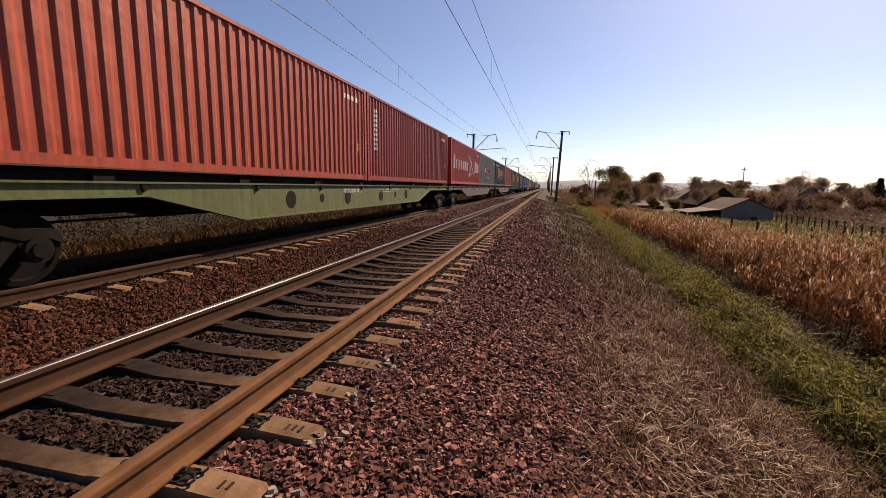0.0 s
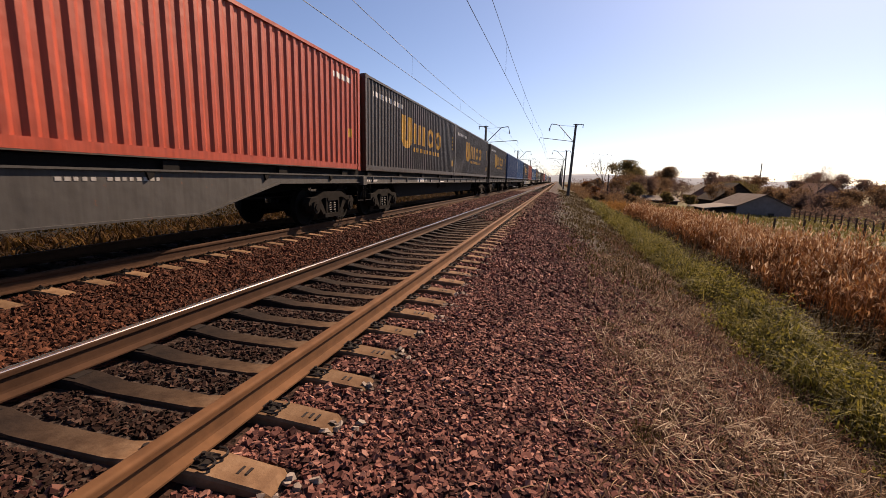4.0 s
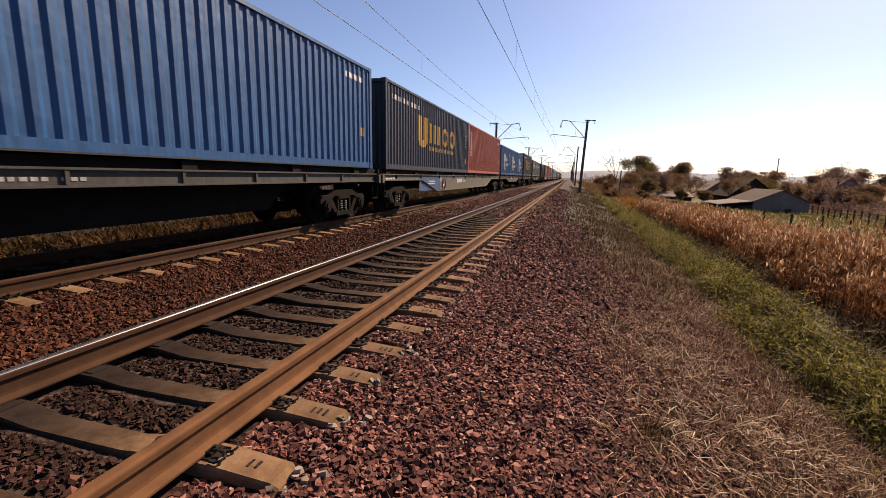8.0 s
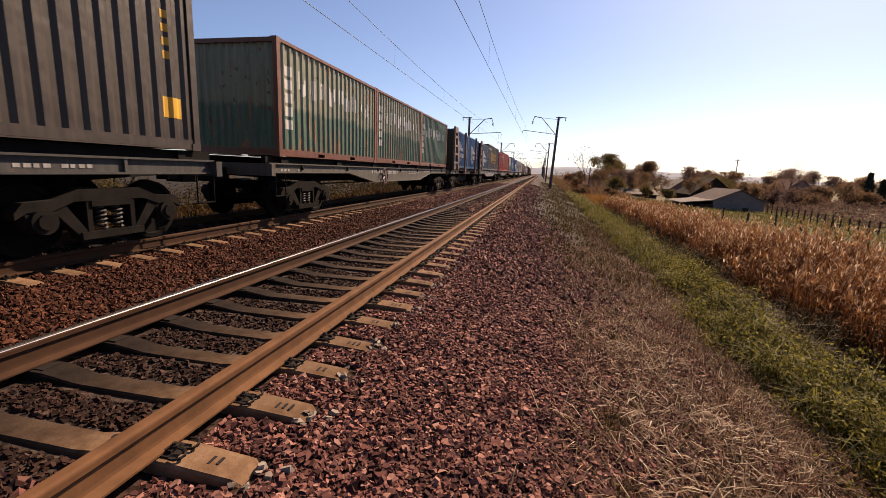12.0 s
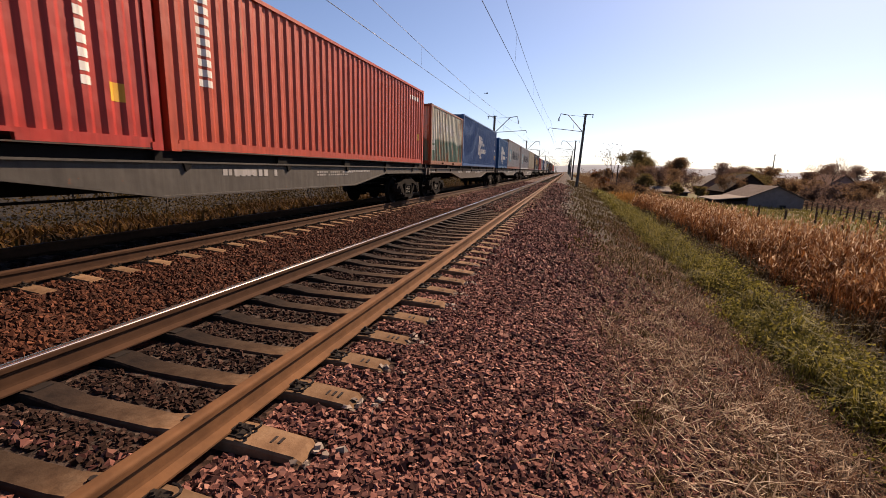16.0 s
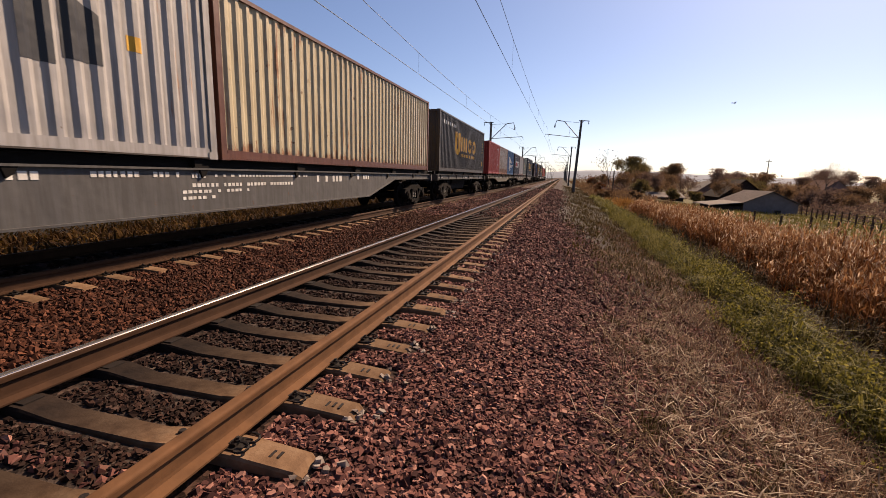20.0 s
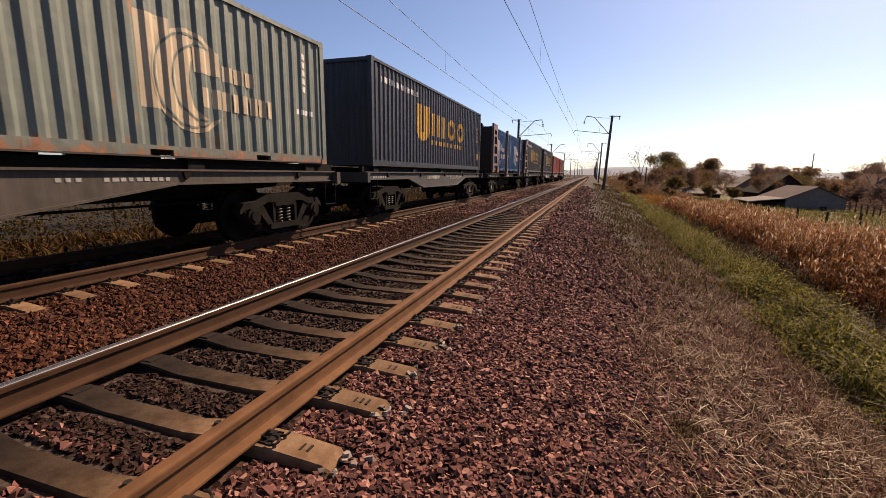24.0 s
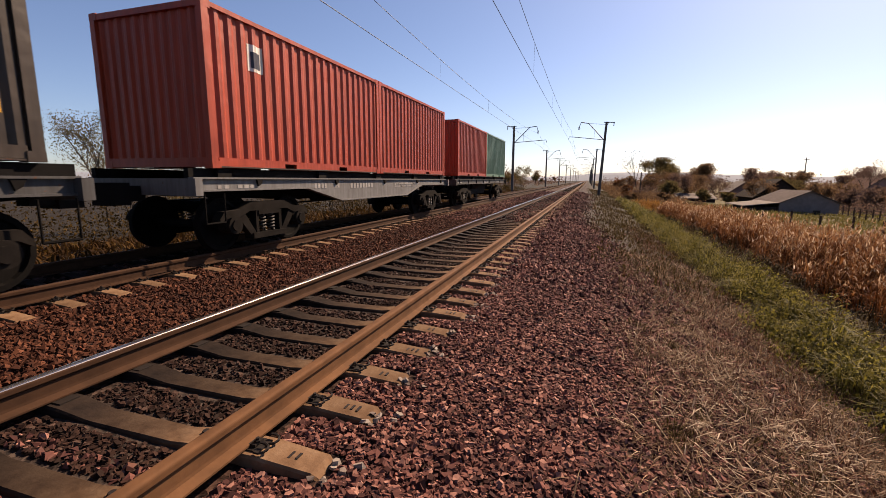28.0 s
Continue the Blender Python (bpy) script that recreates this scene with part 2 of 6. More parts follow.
M = {
    "ground": ground_material(),
    "stone": islands("ballast_stone", [(0.0, (0.02, 0.0075, 0.007)), (0.35, (0.09, 0.035, 0.030)), (0.7, (0.265, 0.108, 0.084)), (0.9, (0.52, 0.275, 0.21)), (1.0, (0.95, 0.74, 0.62))], 0.85, spec=0.12),
    "stone_rust": islands("rust_stained_stone", [(0.0, (0.022, 0.007, 0.004)), (0.35, (0.058, 0.019, 0.010)), (0.7, (0.105, 0.036, 0.019)), (0.93, (0.22, 0.082, 0.043)), (1.0, (0.38, 0.27, 0.2))], 0.85, spec=0.12),
    # real grime, with train shade and lens corner darkening added to the colour
    "stone_grey": islands("grimy_stone", [(0.0, (0.012, 0.006, 0.004)), (0.4, (0.030, 0.014, 0.010)), (0.8, (0.07, 0.034, 0.024)), (1.0, (0.22, 0.15, 0.12))], 0.85, spec=0.12),
    "concrete": sleeper_material(),
    "rail_rust": plain("rusty_rail", (0.165, 0.078, 0.035), 0.85, 0.0, vary=0.4, scale=6, spec=0.15),
    "rail_top": plain("worn_rail_head", (0.45, 0.41, 0.38), 0.2, 0.95, vary=0.12, scale=4, bump=0.03),
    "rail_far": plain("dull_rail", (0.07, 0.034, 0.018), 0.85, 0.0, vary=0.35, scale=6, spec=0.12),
    "fastening": plain("oily_fastening", (0.03, 0.022, 0.018), 0.6, 0.4),
    "mast": plain("mast_concrete", (0.13, 0.11, 0.10), 0.9, vary=0.25, scale=2),
    "steel": plain("galvanised_steel", (0.16, 0.16, 0.17), 0.5, 0.6),
    "wire": plain("wire", (0.05, 0.05, 0.055), 0.5, 0.5),
    "insulator": plain("insulator", (0.12, 0.07, 0.05), 0.3),
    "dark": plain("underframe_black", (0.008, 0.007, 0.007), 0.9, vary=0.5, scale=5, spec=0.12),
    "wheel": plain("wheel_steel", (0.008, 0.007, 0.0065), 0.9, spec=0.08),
    "spring": plain("worn_spring", (0.05, 0.046, 0.042), 0.7, 0.1),
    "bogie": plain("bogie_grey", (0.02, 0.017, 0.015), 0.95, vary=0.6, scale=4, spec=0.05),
    "white": painted("white_marking", (0.72, 0.70, 0.66), 0.1, 0.1, tone=0.85),
    "faded_white": painted("faded_marking", (0.5, 0.48, 0.46), 0.4, 0.3, tone=0.55),
    "yellow": painted("yellow_marking", (0.78, 0.42, 0.03), 0.05, 0.2, tone=0.7),
    "grass_dry": islands("dry_grass", [(0, (0.05, 0.023, 0.012)), (0.5, (0.17, 0.092, 0.05)), (0.8, (0.5, 0.34, 0.21)), (1, (1.3, 1.08, 0.8))], 0.7, 0.3),
    "grass_green": islands("green_grass", [(0, (0.018, 0.017, 0.005)), (0.4, (0.11, 0.10, 0.02)), (0.8, (0.33, 0.28, 0.055)), (1, (0.62, 0.54, 0.2))], 0.7, 0.45, spec=0.12),
    "reed": islands("dry_reed", [(0, (0.065, 0.024, 0.009)), (0.4, (0.25, 0.088, 0.026)), (0.75, (0.5, 0.21, 0.066)), (0.9, (0.6, 0.33, 0.15)), (1, (0.95, 0.76, 0.52))], 0.8, 0.22),
    "bark": plain("bark", (0.07, 0.055, 0.045), 0.9),
}

# ---- shapes ----


def box(bm, x0, x1, y0, y1, z0, z1):
    v = [bm.verts.new((x, y, z)) for x in (x0, x1) for y in (y0, y1) for z in (z0, z1)]
    for f in ((0, 1, 3, 2), (4, 6, 7, 5), (0, 4, 5, 1), (2, 3, 7, 6), (0, 2, 6, 4), (1, 5, 7, 3)):
        bm.faces.new([v[i] for i in f])


def prism(bm, outline, x0, x1):
    """A closed outline of (y, z) carried from x0 to x1."""
    a = [bm.verts.new((x0, y, z)) for y, z in outline]
    b = [bm.verts.new((x1, y, z)) for y, z in outline]
    n = len(outline)
    for i in range(n):
        bm.faces.new((a[i], a[(i + 1) % n], b[(i + 1) % n], b[i]))
    bm.faces.new(a[::-1])
    bm.faces.new(b)


def rod(bm, p, q, r, n=8, r2=None):
    p, q = Vector(p), Vector(q)
    d = (q - p).normalized()
    s = d.orthogonal().normalized()
    t = d.cross(s)
    ring = []
    for c, rad in ((p, r), (q, r if r2 is None else r2)):
        ring.append([bm.verts.new(c + rad * (math.cos(2 * math.pi * k / n) * s + math.sin(2 * math.pi * k / n) * t)) for k in range(n)])
    for k in range(n):
        bm.faces.new((ring[0][k], ring[0][(k + 1) % n], ring[1][(k + 1) % n], ring[1][k]))
    bm.faces.new(ring[0][::-1])
    bm.faces.new(ring[1])


def mesh_of(name, bm, *mats, fix=True):
    if fix:
        bmesh.ops.recalc_face_normals(bm, faces=bm.faces)
    me = bpy.data.meshes.new(name)
    bm.to_mesh(me)
    bm.free()
    for m in mats:
        me.materials.append(m)
    return me


def part(name, bm, material, parent, label=""):
    ob = new(name, bm if isinstance(bm, bpy.types.Mesh) else mesh_of(name, bm, material))
    ob.parent = parent
    if label:
        tagged(ob, label)
    return ob


def thing(name, label, category, group="", at=(0, 0, 0), rz=0.0, kind=""):
    ob = new(name)
    ob.empty_display_size = 0.2
    ob.matrix_world = pose(*at, 0, 0, rz)
    return tagged(ob, label, category, group, kind)


def raw_mesh(name, verts, faces, mat, smooth=False):
    """A mesh from arrays: verts (n, 3), faces (m, k)."""
    me = bpy.data.meshes.new(name)
    k = faces.shape[1]
    me.vertices.add(len(verts))
    me.vertices.foreach_set("co", np.ascontiguousarray(verts, np.float32).ravel())
    me.loops.add(faces.size)
    me.loops.foreach_set("vertex_index", np.ascontiguousarray(faces, np.int32).ravel())
    me.polygons.add(len(faces))
    me.polygons.foreach_set("loop_start", np.arange(0, faces.size, k, dtype=np.int32))
    me.polygons.foreach_set("loop_total", np.full(len(faces), k, np.int32))
    me.update(calc_edges=True)
    me.validate()
    if not smooth:
        me.shade_flat()
    me.materials.append(mat)
    return me


# ---- ground ----
PROFILE = ((-900, -3.5), (-60, -2.6), (-25, -1.7), (-12, -1.0), (-9.6, -0.85), (-8.0, -0.42), (-6.9, -0.25), (-5.2, -0.245), (-3.7, -0.235), (-3.0, -0.27), (-2.3, -0.235),
           (-1.6, -0.25), (-0.8, -0.26), (0.0, -0.248), (0.62, -0.24), (1.2, -0.32), (2.2, -0.55), (3.2, -0.78), (4.3, -1.02), (5.6, -1.25), (6.4, -1.4), (7.2, -1.58), (8.0, -1.85),
           (8.8, -1.72), (12, -1.9), (20, -2.5), (35, -3.2), (60, -3.7), (1500, -6.0))
PX, PZ = [p[0] for p in PROFILE], [p[1] for p in PROFILE]


def ground_z(x, y):
    z = float(np.interp(x, PX, PZ))
    rough = max(0.0, min(1.0, (abs(x + 3) - 5.3) / 4))
    return z + rough * 0.22 * noise.noise((x * 0.35, y * 0.22, 0)) + 0.03 * noise.noise((x * 1.3, y * 1.3, 4))


def build_ground():
    xs = sorted(set([*np.arange(-10, 16, 0.35), *np.arange(16, 70, 3.0), *np.arange(70, 300, 25), 400, 600, 900, 1500, *np.arange(-60, -10, 3.0), -100, -180, -300, -500, -900]))
    ys = [*np.arange(-30, -2, 2.0), *np.arange(-2, 30, 0.5), *np.arange(30, 120, 2.0), *np.arange(120, 400, 14), 450, 600, 800, 1100, 1500, 2200, 3200]
    v = np.array([(x, y, ground_z(x, y)) for y in ys for x in xs])
    n = len(xs)
    i = np.arange(len(ys) - 1)[:, None] * n + np.arange(n - 1)[None]
    f = np.stack([i, i + 1, i + n + 1, i + n], -1).reshape(-1, 4)
    ob = new("ground", raw_mesh("ground", v, f, M["ground"], True))
    tagged(ob, "railway embankment of red-brown gravel falling to a grassy ditch", "ground", kind="structure")


build_ground()
# ---- railway tracks ----
NEAR, FAR = -0.796, -5.24
PITCH, FIRST = 0.543, 1.64
RAIL = ((-0.075, -0.18), (0.075, -0.18), (0.075, -0.169), (0.02, -0.152), (0.017, -0.135), (0.0165, -0.062), (0.036, -0.046), (0.0375, -0.02), (0.0365, -0.013), (0.034, -0.0078), (0.0295, -0.0037), (0.024, -0.0013), (0.016, -0.0003), (0.006, 0.0))


def rail_mesh(y0, y1, shiny, side):
    outline = [(-0.075, -0.18), (0.075, -0.18), *RAIL[2:], *[(-x, z) for x, z in RAIL[2:][::-1]]]
    bm = bmesh.new()
    a = [bm.verts.new((x, y0, z)) for x, z in outline]
    b = [bm.verts.new((x, y1, z)) for x, z in outline]
    n = len(outline)
    for i in range(n):
        f = bm.faces.new((a[i], a[(i + 1) % n], b[(i + 1) % n], b[i]))
        top = min(outline[i][1], outline[(i + 1) % n][1]) > -0.0085
        f.material_index = 1 if top and shiny else 0
    bm.faces.new(a)
    bm.faces.new(b)
    return mesh_of("rail", bm, side, M["rail_top"])


def sleeper_mesh():
    """Prestressed concrete sleeper: high seats under the rails, a dip in the middle, sloped sides."""
    secs = ((-1.35, -0.25, 0.07), (-1.31, -0.214, 0.085), (-0.98, -0.192, 0.09), (-0.62, -0.192, 0.09), (-0.35, -0.232, 0.08), (0.35, -0.232, 0.08), (0.62, -0.192, 0.09), (0.98, -0.192, 0.09), (1.31, -0.214, 0.085), (1.35, -0.25, 0.07))
    bm = bmesh.new()
    prev = None
    for x, z, w in secs:
        ring = [bm.verts.new((x, s * k, h)) for s, k, h in ((-1, w + 0.045, -0.42), (-1, w + 0.012, z - 0.012), (-1, w, z), (1, w, z), (1, w + 0.012, z - 0.012), (1, w + 0.045, -0.42))]
        if prev:
            for i in range(6):
                bm.faces.new((prev[i], prev[(i + 1) % 6], ring[(i + 1) % 6], ring[i]))
        else:
            bm.faces.new(ring)
        prev = ring
    bm.faces.new(prev[::-1])
    return mesh_of("sleeper", bm, M["concrete"])


def fastening_mesh(sides):
    """Base plate, flat clamps with a bolt and a looped spring clip beside a rail."""
    bm = bmesh.new()
    box(bm, -0.15, 0.15, -0.06, 0.06, -0.197, -0.183)
    for s in sides:
        xa, xb = sorted((s * 0.05, s * 0.11))
        box(bm, xa, xb, -0.035, 0.035, -0.18, -0.166)
        rod(bm, (s * 0.10, 0, -0.17), (s * 0.10, 0, -0.142), 0.011, 6)
        rod(bm, (s * 0.10, 0, -0.168), (s * 0.10, 0, -0.155), 0.02, 6)
        for y in (-0.045, 0.045):
            loop = [(s * (0.155 + 0.045 * math.cos(a)), y + 0.034 * math.sin(a), -0.168 + 0.014 * math.sin(a / 2)) for a in (k * 0.7 - 2.1 for k in range(7))]
            for p, q in zip(loop, loop[1:]):
                rod(bm, p, q, 0.0075, 5)
    return mesh_of("fastening", bm, M["fastening"])


def stamp_mesh(wide):
    """Worn cast marks on a sleeper end: dark short bars stand for shade in the recesses."""
    bm = bmesh.new()
    for k in range(wide):
        box(bm, 1.12 + 0.045 * k, 1.135 + 0.045 * k, -0.03 + 0.008 * (k % 2), 0.03, -0.205, -0.1995)
    return mesh_of("cast_mark", bm, M["fastening"])


# dark stub on the concrete, standing for the shade in a hole
def hole_shade_mesh():
    bm = bmesh.new()
    rod(bm, (0.5, 0.03, -0.215), (0.5, 0.03, -0.196), 0.028, 8, 0.02)
    return mesh_of("plug", bm, M["fastening"])


def far_sleepers(y0, y1):
    bm = bmesh.new()
    for y in np.arange(y0, y1, PITCH):
        for x0, x1, z in ((-1.35, -0.4, -0.2), (-0.4, 0.4, -0.225), (0.4, 1.35, -0.2)):
            box(bm, x0, x1, y - 0.085, y + 0.085, -0.42, z)
    return mesh_of("sleepers_beyond", bm, M["concrete"])


def build_track(cx, label, count):
    t = thing("railway_track", label, "railway track", "tracks", (cx, 0, 0), kind="structure")
    for s in (-1, 1):
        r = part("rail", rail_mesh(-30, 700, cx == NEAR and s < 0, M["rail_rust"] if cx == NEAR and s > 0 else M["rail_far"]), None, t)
        r.location.x = s * 0.796
    sl, fa, fb = sleeper_mesh(), fastening_mesh((-1, 1)), fastening_mesh((-1,))
    stamps, plug = (stamp_mesh(2), stamp_mesh(3)), hole_shade_mesh()
    for k in range(-14, count):
        o = part("sleeper", sl, None, t)
        o.location = (random.uniform(-0.015, 0.015), FIRST + k * PITCH + random.uniform(-0.02, 0.02), random.uniform(-0.008, 0.004))
        o.rotation_euler.z = radians(random.uniform(-0.7, 0.7))
        if cx == NEAR and -2 <= k < 12:
            for me in (stamps[k % 2], plug):
                f = part(me.name.split(".")[0], me, None, o)
        if -4 <= k < 34:
            for s in (-1, 1):
                f = part("fastening", fa if s > 0 else fb, None, t)
                f.location = (s * 0.796, o.location.y, 0)
    o = part("sleepers_beyond", far_sleepers(FIRST + count * PITCH, 330), None, t)
    tagged(o, kind="stuff")


build_track(NEAR, "empty railway track with rusty rails on worn concrete sleepers", 120)
build_track(FAR, "railway track under the freight train, concrete sleepers in gravel", 110)


def stones(name, label, n, x0, x1, y0, y1, mat, size=(0.018, 0.042), power=1.7, keep=None, small=False):
    """Loose broken stones, thickest near y0."""
    rng = np.random.default_rng(hash_of(name))
    # a crushed slab: a wide ring below, a smaller one above
    k5 = 2 * math.pi * np.arange(5) / 5
    ico = np.concatenate([np.stack([np.cos(k5), np.sin(k5), np.full(5, -0.55)], -1), np.stack([0.74 * np.cos(k5 + 0.3), 0.74 * np.sin(k5 + 0.3), np.full(5, 0.5)], -1)])
    tri = np.array([(5, 6, 7), (5, 7, 8), (5, 8, 9), *[q for k in range(5) for q in ((k, (k + 1) % 5, 5 + (k + 1) % 5), (k, 5 + (k + 1) % 5, 5 + k))]])
    if small:
        ico = np.array([(0, 0, 1), (1, 0, 0), (0, 1, 0), (-1, 0, 0), (0, -1, 0), (0.1, 0, -0.8)])
        tri = np.array([(0, 1, 2), (0, 2, 3), (0, 3, 4), (0, 4, 1), (5, 2, 1), (5, 3, 2), (5, 4, 3), (5, 1, 4)])
    m = len(ico)
    x = rng.uniform(x0, x1, n)
    y = y0 + (y1 - y0) * rng.uniform(0, 1, n) ** power
    if keep is not None:
        ok = keep(x, y)
        x, y = x[ok], y[ok]
    n = len(x)
    z = np.array([ground_z(a, b) for a, b in zip(x, y)])
    s = rng.uniform(*size, n) * (1 + 0.012 * y) * np.where(rng.uniform(0, 1, n) < 0.08, 1.35, 1)
    v = ico[None] * rng.uniform(0.62, 1.25, (n, m, 1)) * s[:, None, None] * rng.uniform(0.6, 1.4, (n, 1, 3))
    a, bb = rng.uniform(0, 6.28, n), rng.normal(0, 0.65, n)
    ca, sa, cb, sb = np.cos(a), np.sin(a), np.cos(bb), np.sin(bb)
    vx, vy, vz = v[..., 0], v[..., 1], v[..., 2] * 0.8
    vy, vz = vy * cb[:, None] - vz * sb[:, None], vy * sb[:, None] + vz * cb[:, None]
    vx, vy = vx * ca[:, None] - vy * sa[:, None], vx * sa[:, None] + vy * ca[:, None]
    v = np.stack([vx + x[:, None], vy + y[:, None], vz + (z + s * rng.uniform(0.0, 0.7, n))[:, None]], -1).reshape(-1, 3)
    f = (tri[None] + m * np.arange(n)[:, None, None]).reshape(-1, 3)
    ob = new(name, raw_mesh(name, v, f, mat))
    return tagged(ob, label, "gravel", kind="stuff")


def hash_of(text):
    return sum((i + 1) * ord(ch) for i, ch in enumerate(text)) % 99991


def off_sleeper(x, y):
    k = np.abs((y - FIRST) / PITCH - np.round((y - FIRST) / PITCH)) * PITCH
    on = (np.abs(x - NEAR) < 1.40) & (k < 0.135) | (np.abs(x - FAR) < 1.4) & (k < 0.135)
    rail = (np.abs(np.abs(x - NEAR) - 0.796) < 0.1) | (np.abs(np.abs(x - FAR) - 0.796) < 0.1)
    return ~on & ~rail


# ---- overhead line ----
SPANS = (-66, -1, 64, 118, 174, 230, 286, 342, 400, 460, 520)


def mast(x, y, side, lean, height, base):
    """A concrete mast with a tubular bracket; side +1: the tracks lie to its left."""
    t = thing("catenary_mast", "dark concrete overhead line mast with steel bracket", "mast", "overhead line masts", (x, y, base))
    t.rotation_euler.y = radians(lean)
    bm = bmesh.new()
    rod(bm, (0, 0, -0.6), (0, 0, height), 0.21, 12, 0.15)
    part("pole", bm, M["mast"], t)
    s = -side
    h = height
    bm = bmesh.new()
    box(bm, -1.05, 0.35, -0.05, 0.05, h - 0.12, h - 0.02) if s > 0 else box(bm, -0.35, 1.05, -0.05, 0.05, h - 0.12, h - 0.02)
    rod(bm, (-s * 0.95, 0, h - 0.05), (-s * 0.95, 0, h - 0.5), 0.05, 6)
    rod(bm, (-s * 0.3, 0, h - 0.1), (0, 0, h - 0.6), 0.03, 6)
    part("crossarm", bm, M["steel"], t)
    bm = bmesh.new()
    rod(bm, (s * 0.15, 0, h - 2.35), (s * 2.25, 0, h - 0.25), 0.055, 8)
    rod(bm, (s * 2.25, 0, h - 0.25), (s * 3.25, 0, h - 0.12), 0.055, 8)
    rod(bm, (s * 3.25, 0, h - 0.12), (s * 3.45, 0, h - 0.75), 0.04, 8)
    rod(bm, (s * 0.15, 0, h - 0.35), (s * 2.25, 0, h - 0.25), 0.02, 6)
    part("bracket", bm, M["steel"], t)
    bm = bmesh.new()
    rod(bm, (s * 0.15, 0, h - 2.35), (s * 4.6, 0, h - 2.05), 0.04, 8)
    rod(bm, (s * 4.6, 0, h - 2.05), (s * 4.75, 0, h - 2.45), 0.03, 6)
    rod(bm, (s * 1.4, 0, h - 1.1), (s * 1.4, 0, h - 2.25), 0.015, 5)
    part("registration_arm", bm, M["steel"], t)
    bm = bmesh.new()
    for k in range(4):
        rod(bm, (s * 3.45, 0, h - 0.75 - 0.1 * k), (s * 3.45, 0, h - 0.81 - 0.1 * k), 0.11, 8)
    part("insulator", bm, M["insulator"], t)
    return t


for yy in SPANS[2:]:
    mast(3.28, yy, 1, 2.7 if yy == 64 else random.uniform(0.3, 1.6), 10.0, -0.95)
    mast(FAR - 3.6, yy + 1.0, -1, random.uniform(-0.5, 0.5), 9.9, -0.9)


def wire(name, label, x, z0, sag, r):
    cu = bpy.data.curves.new(name, "CURVE")
    cu.dimensions, cu.bevel_depth, cu.bevel_resolution = "3D", r, 1
    pts = []
    for a, b in zip(SPANS, SPANS[1:]):
        for k in range(8):
            u = k / 8
            pts.append((x + 0.2 * (1 if int(a) % 4 == 0 else -1) * (1 - 2 * u) * (0 if sag > 0.3 else 1), a + (b - a) * u, z0 - sag * 4 * u * (1 - u)))
    sp = cu.splines.new("POLY")
    sp.points.add(len(pts) - 1)
    for p, q in zip(sp.points, pts):
        p.co = (*q, 1)
    cu.materials.append(M["wire"])
    return tagged(new(name, cu), label, "overhead wire", "overhead wires")


for cx, zc, top in ((NEAR, 6.1, 8.1), (FAR, 6.1, 7.75)):
    wire("contact_wire", "thin dark contact wire above the track", cx, zc, 0.05, 0.011)
    wire("messenger_wire", "thin sagging messenger wire above the contact wire", cx, top, 0.9, 0.010)
    bm = bmesh.new()
    for a, b in zip(SPANS[1:], SPANS[2:]):
        for k in range(1, 6):
            u = k / 6
            rod(bm, (cx, a + (b - a) * u, zc), (cx, a + (b - a) * u, top - 0.9 * 4 * u * (1 - u)), 0.005, 4)
    tagged(new("droppers", mesh_of("droppers", bm, M["wire"])), "thin dropper wires of the overhead line", "overhead wire", kind="stuff")

# ---- freight train ----
SPEED, BED = 16.1, 1.46
MOVING = []


def wheelset_mesh():
    bm = bmesh.new()
    for s in (-1, 1):
        prev = None
        prof = ((0.70, 0.12), (0.70, 0.475), (0.72, 0.49), (0.735, 0.475), (0.83, 0.465), (0.835, 0.40), (0.79, 0.38), (0.78, 0.14), (0.86, 0.12), (0.86, 0.075))
        for x, r in prof:
            ring = [bm.verts.new((s * x, r * math.cos(k * math.pi / 12), r * math.sin(k * math.pi / 12))) for k in range(24)]
            if prev:
                for k in range(24):
                    bm.faces.new((prev[k], prev[(k + 1) % 24], ring[(k + 1) % 24], ring[k]))
            prev = ring
        bm.faces.new(prev)
    rod(bm, (-1.0, 0, 0), (1.0, 0, 0), 0.075, 12)
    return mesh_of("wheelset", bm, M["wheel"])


def sideframe_mesh():
    """Cast side frame: arched over the axle boxes with a window for the springs."""
    bm = bmesh.new()
    top = [(-1.22, 0.60), (-1.12, 0.72), (-0.75, 0.74), (-0.45, 0.86), (0.45, 0.86), (0.75, 0.74), (1.12, 0.72), (1.22, 0.60)]
    prism(bm, [*top, (1.22, 0.52), (1.08, 0.60), (0.78, 0.60), (0.52, 0.70), (-0.52, 0.70), (-0.78, 0.60), (-1.08, 0.60), (-1.22, 0.52)], -0.09, 0.09)
    for s in (-1, 1):
        prism(bm, [(s * 0.80, 0.62), (s * 0.62, 0.66), (s * 0.33, 0.24), (s * 0.46, 0.22)], -0.07, 0.07)
        prism(bm, [(s * 0.36, 0.72), (s * 0.29, 0.72), (s * 0.29, 0.26), (s * 0.36, 0.26)], -0.08, 0.08)
        rod(bm, (-0.12, s * 0.925, 0.475), (0.14, s * 0.925, 0.475), 0.16, 14)
        prism(bm, [(s * 1.1, 0.40), (s * 1.1, 0.66), (s * 0.75, 0.66), (s * 0.75, 0.40)], -0.075, 0.075)
        rod(bm, (0.14, s * 0.925, 0.475), (0.17, s * 0.925, 0.475), 0.10, 10)
    box(bm, -0.11, 0.11, -0.47, 0.47, 0.18, 0.28)
    box(bm, -0.10, 0.10, -0.30, 0.30, 0.62, 0.70)
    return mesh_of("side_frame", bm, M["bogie"])


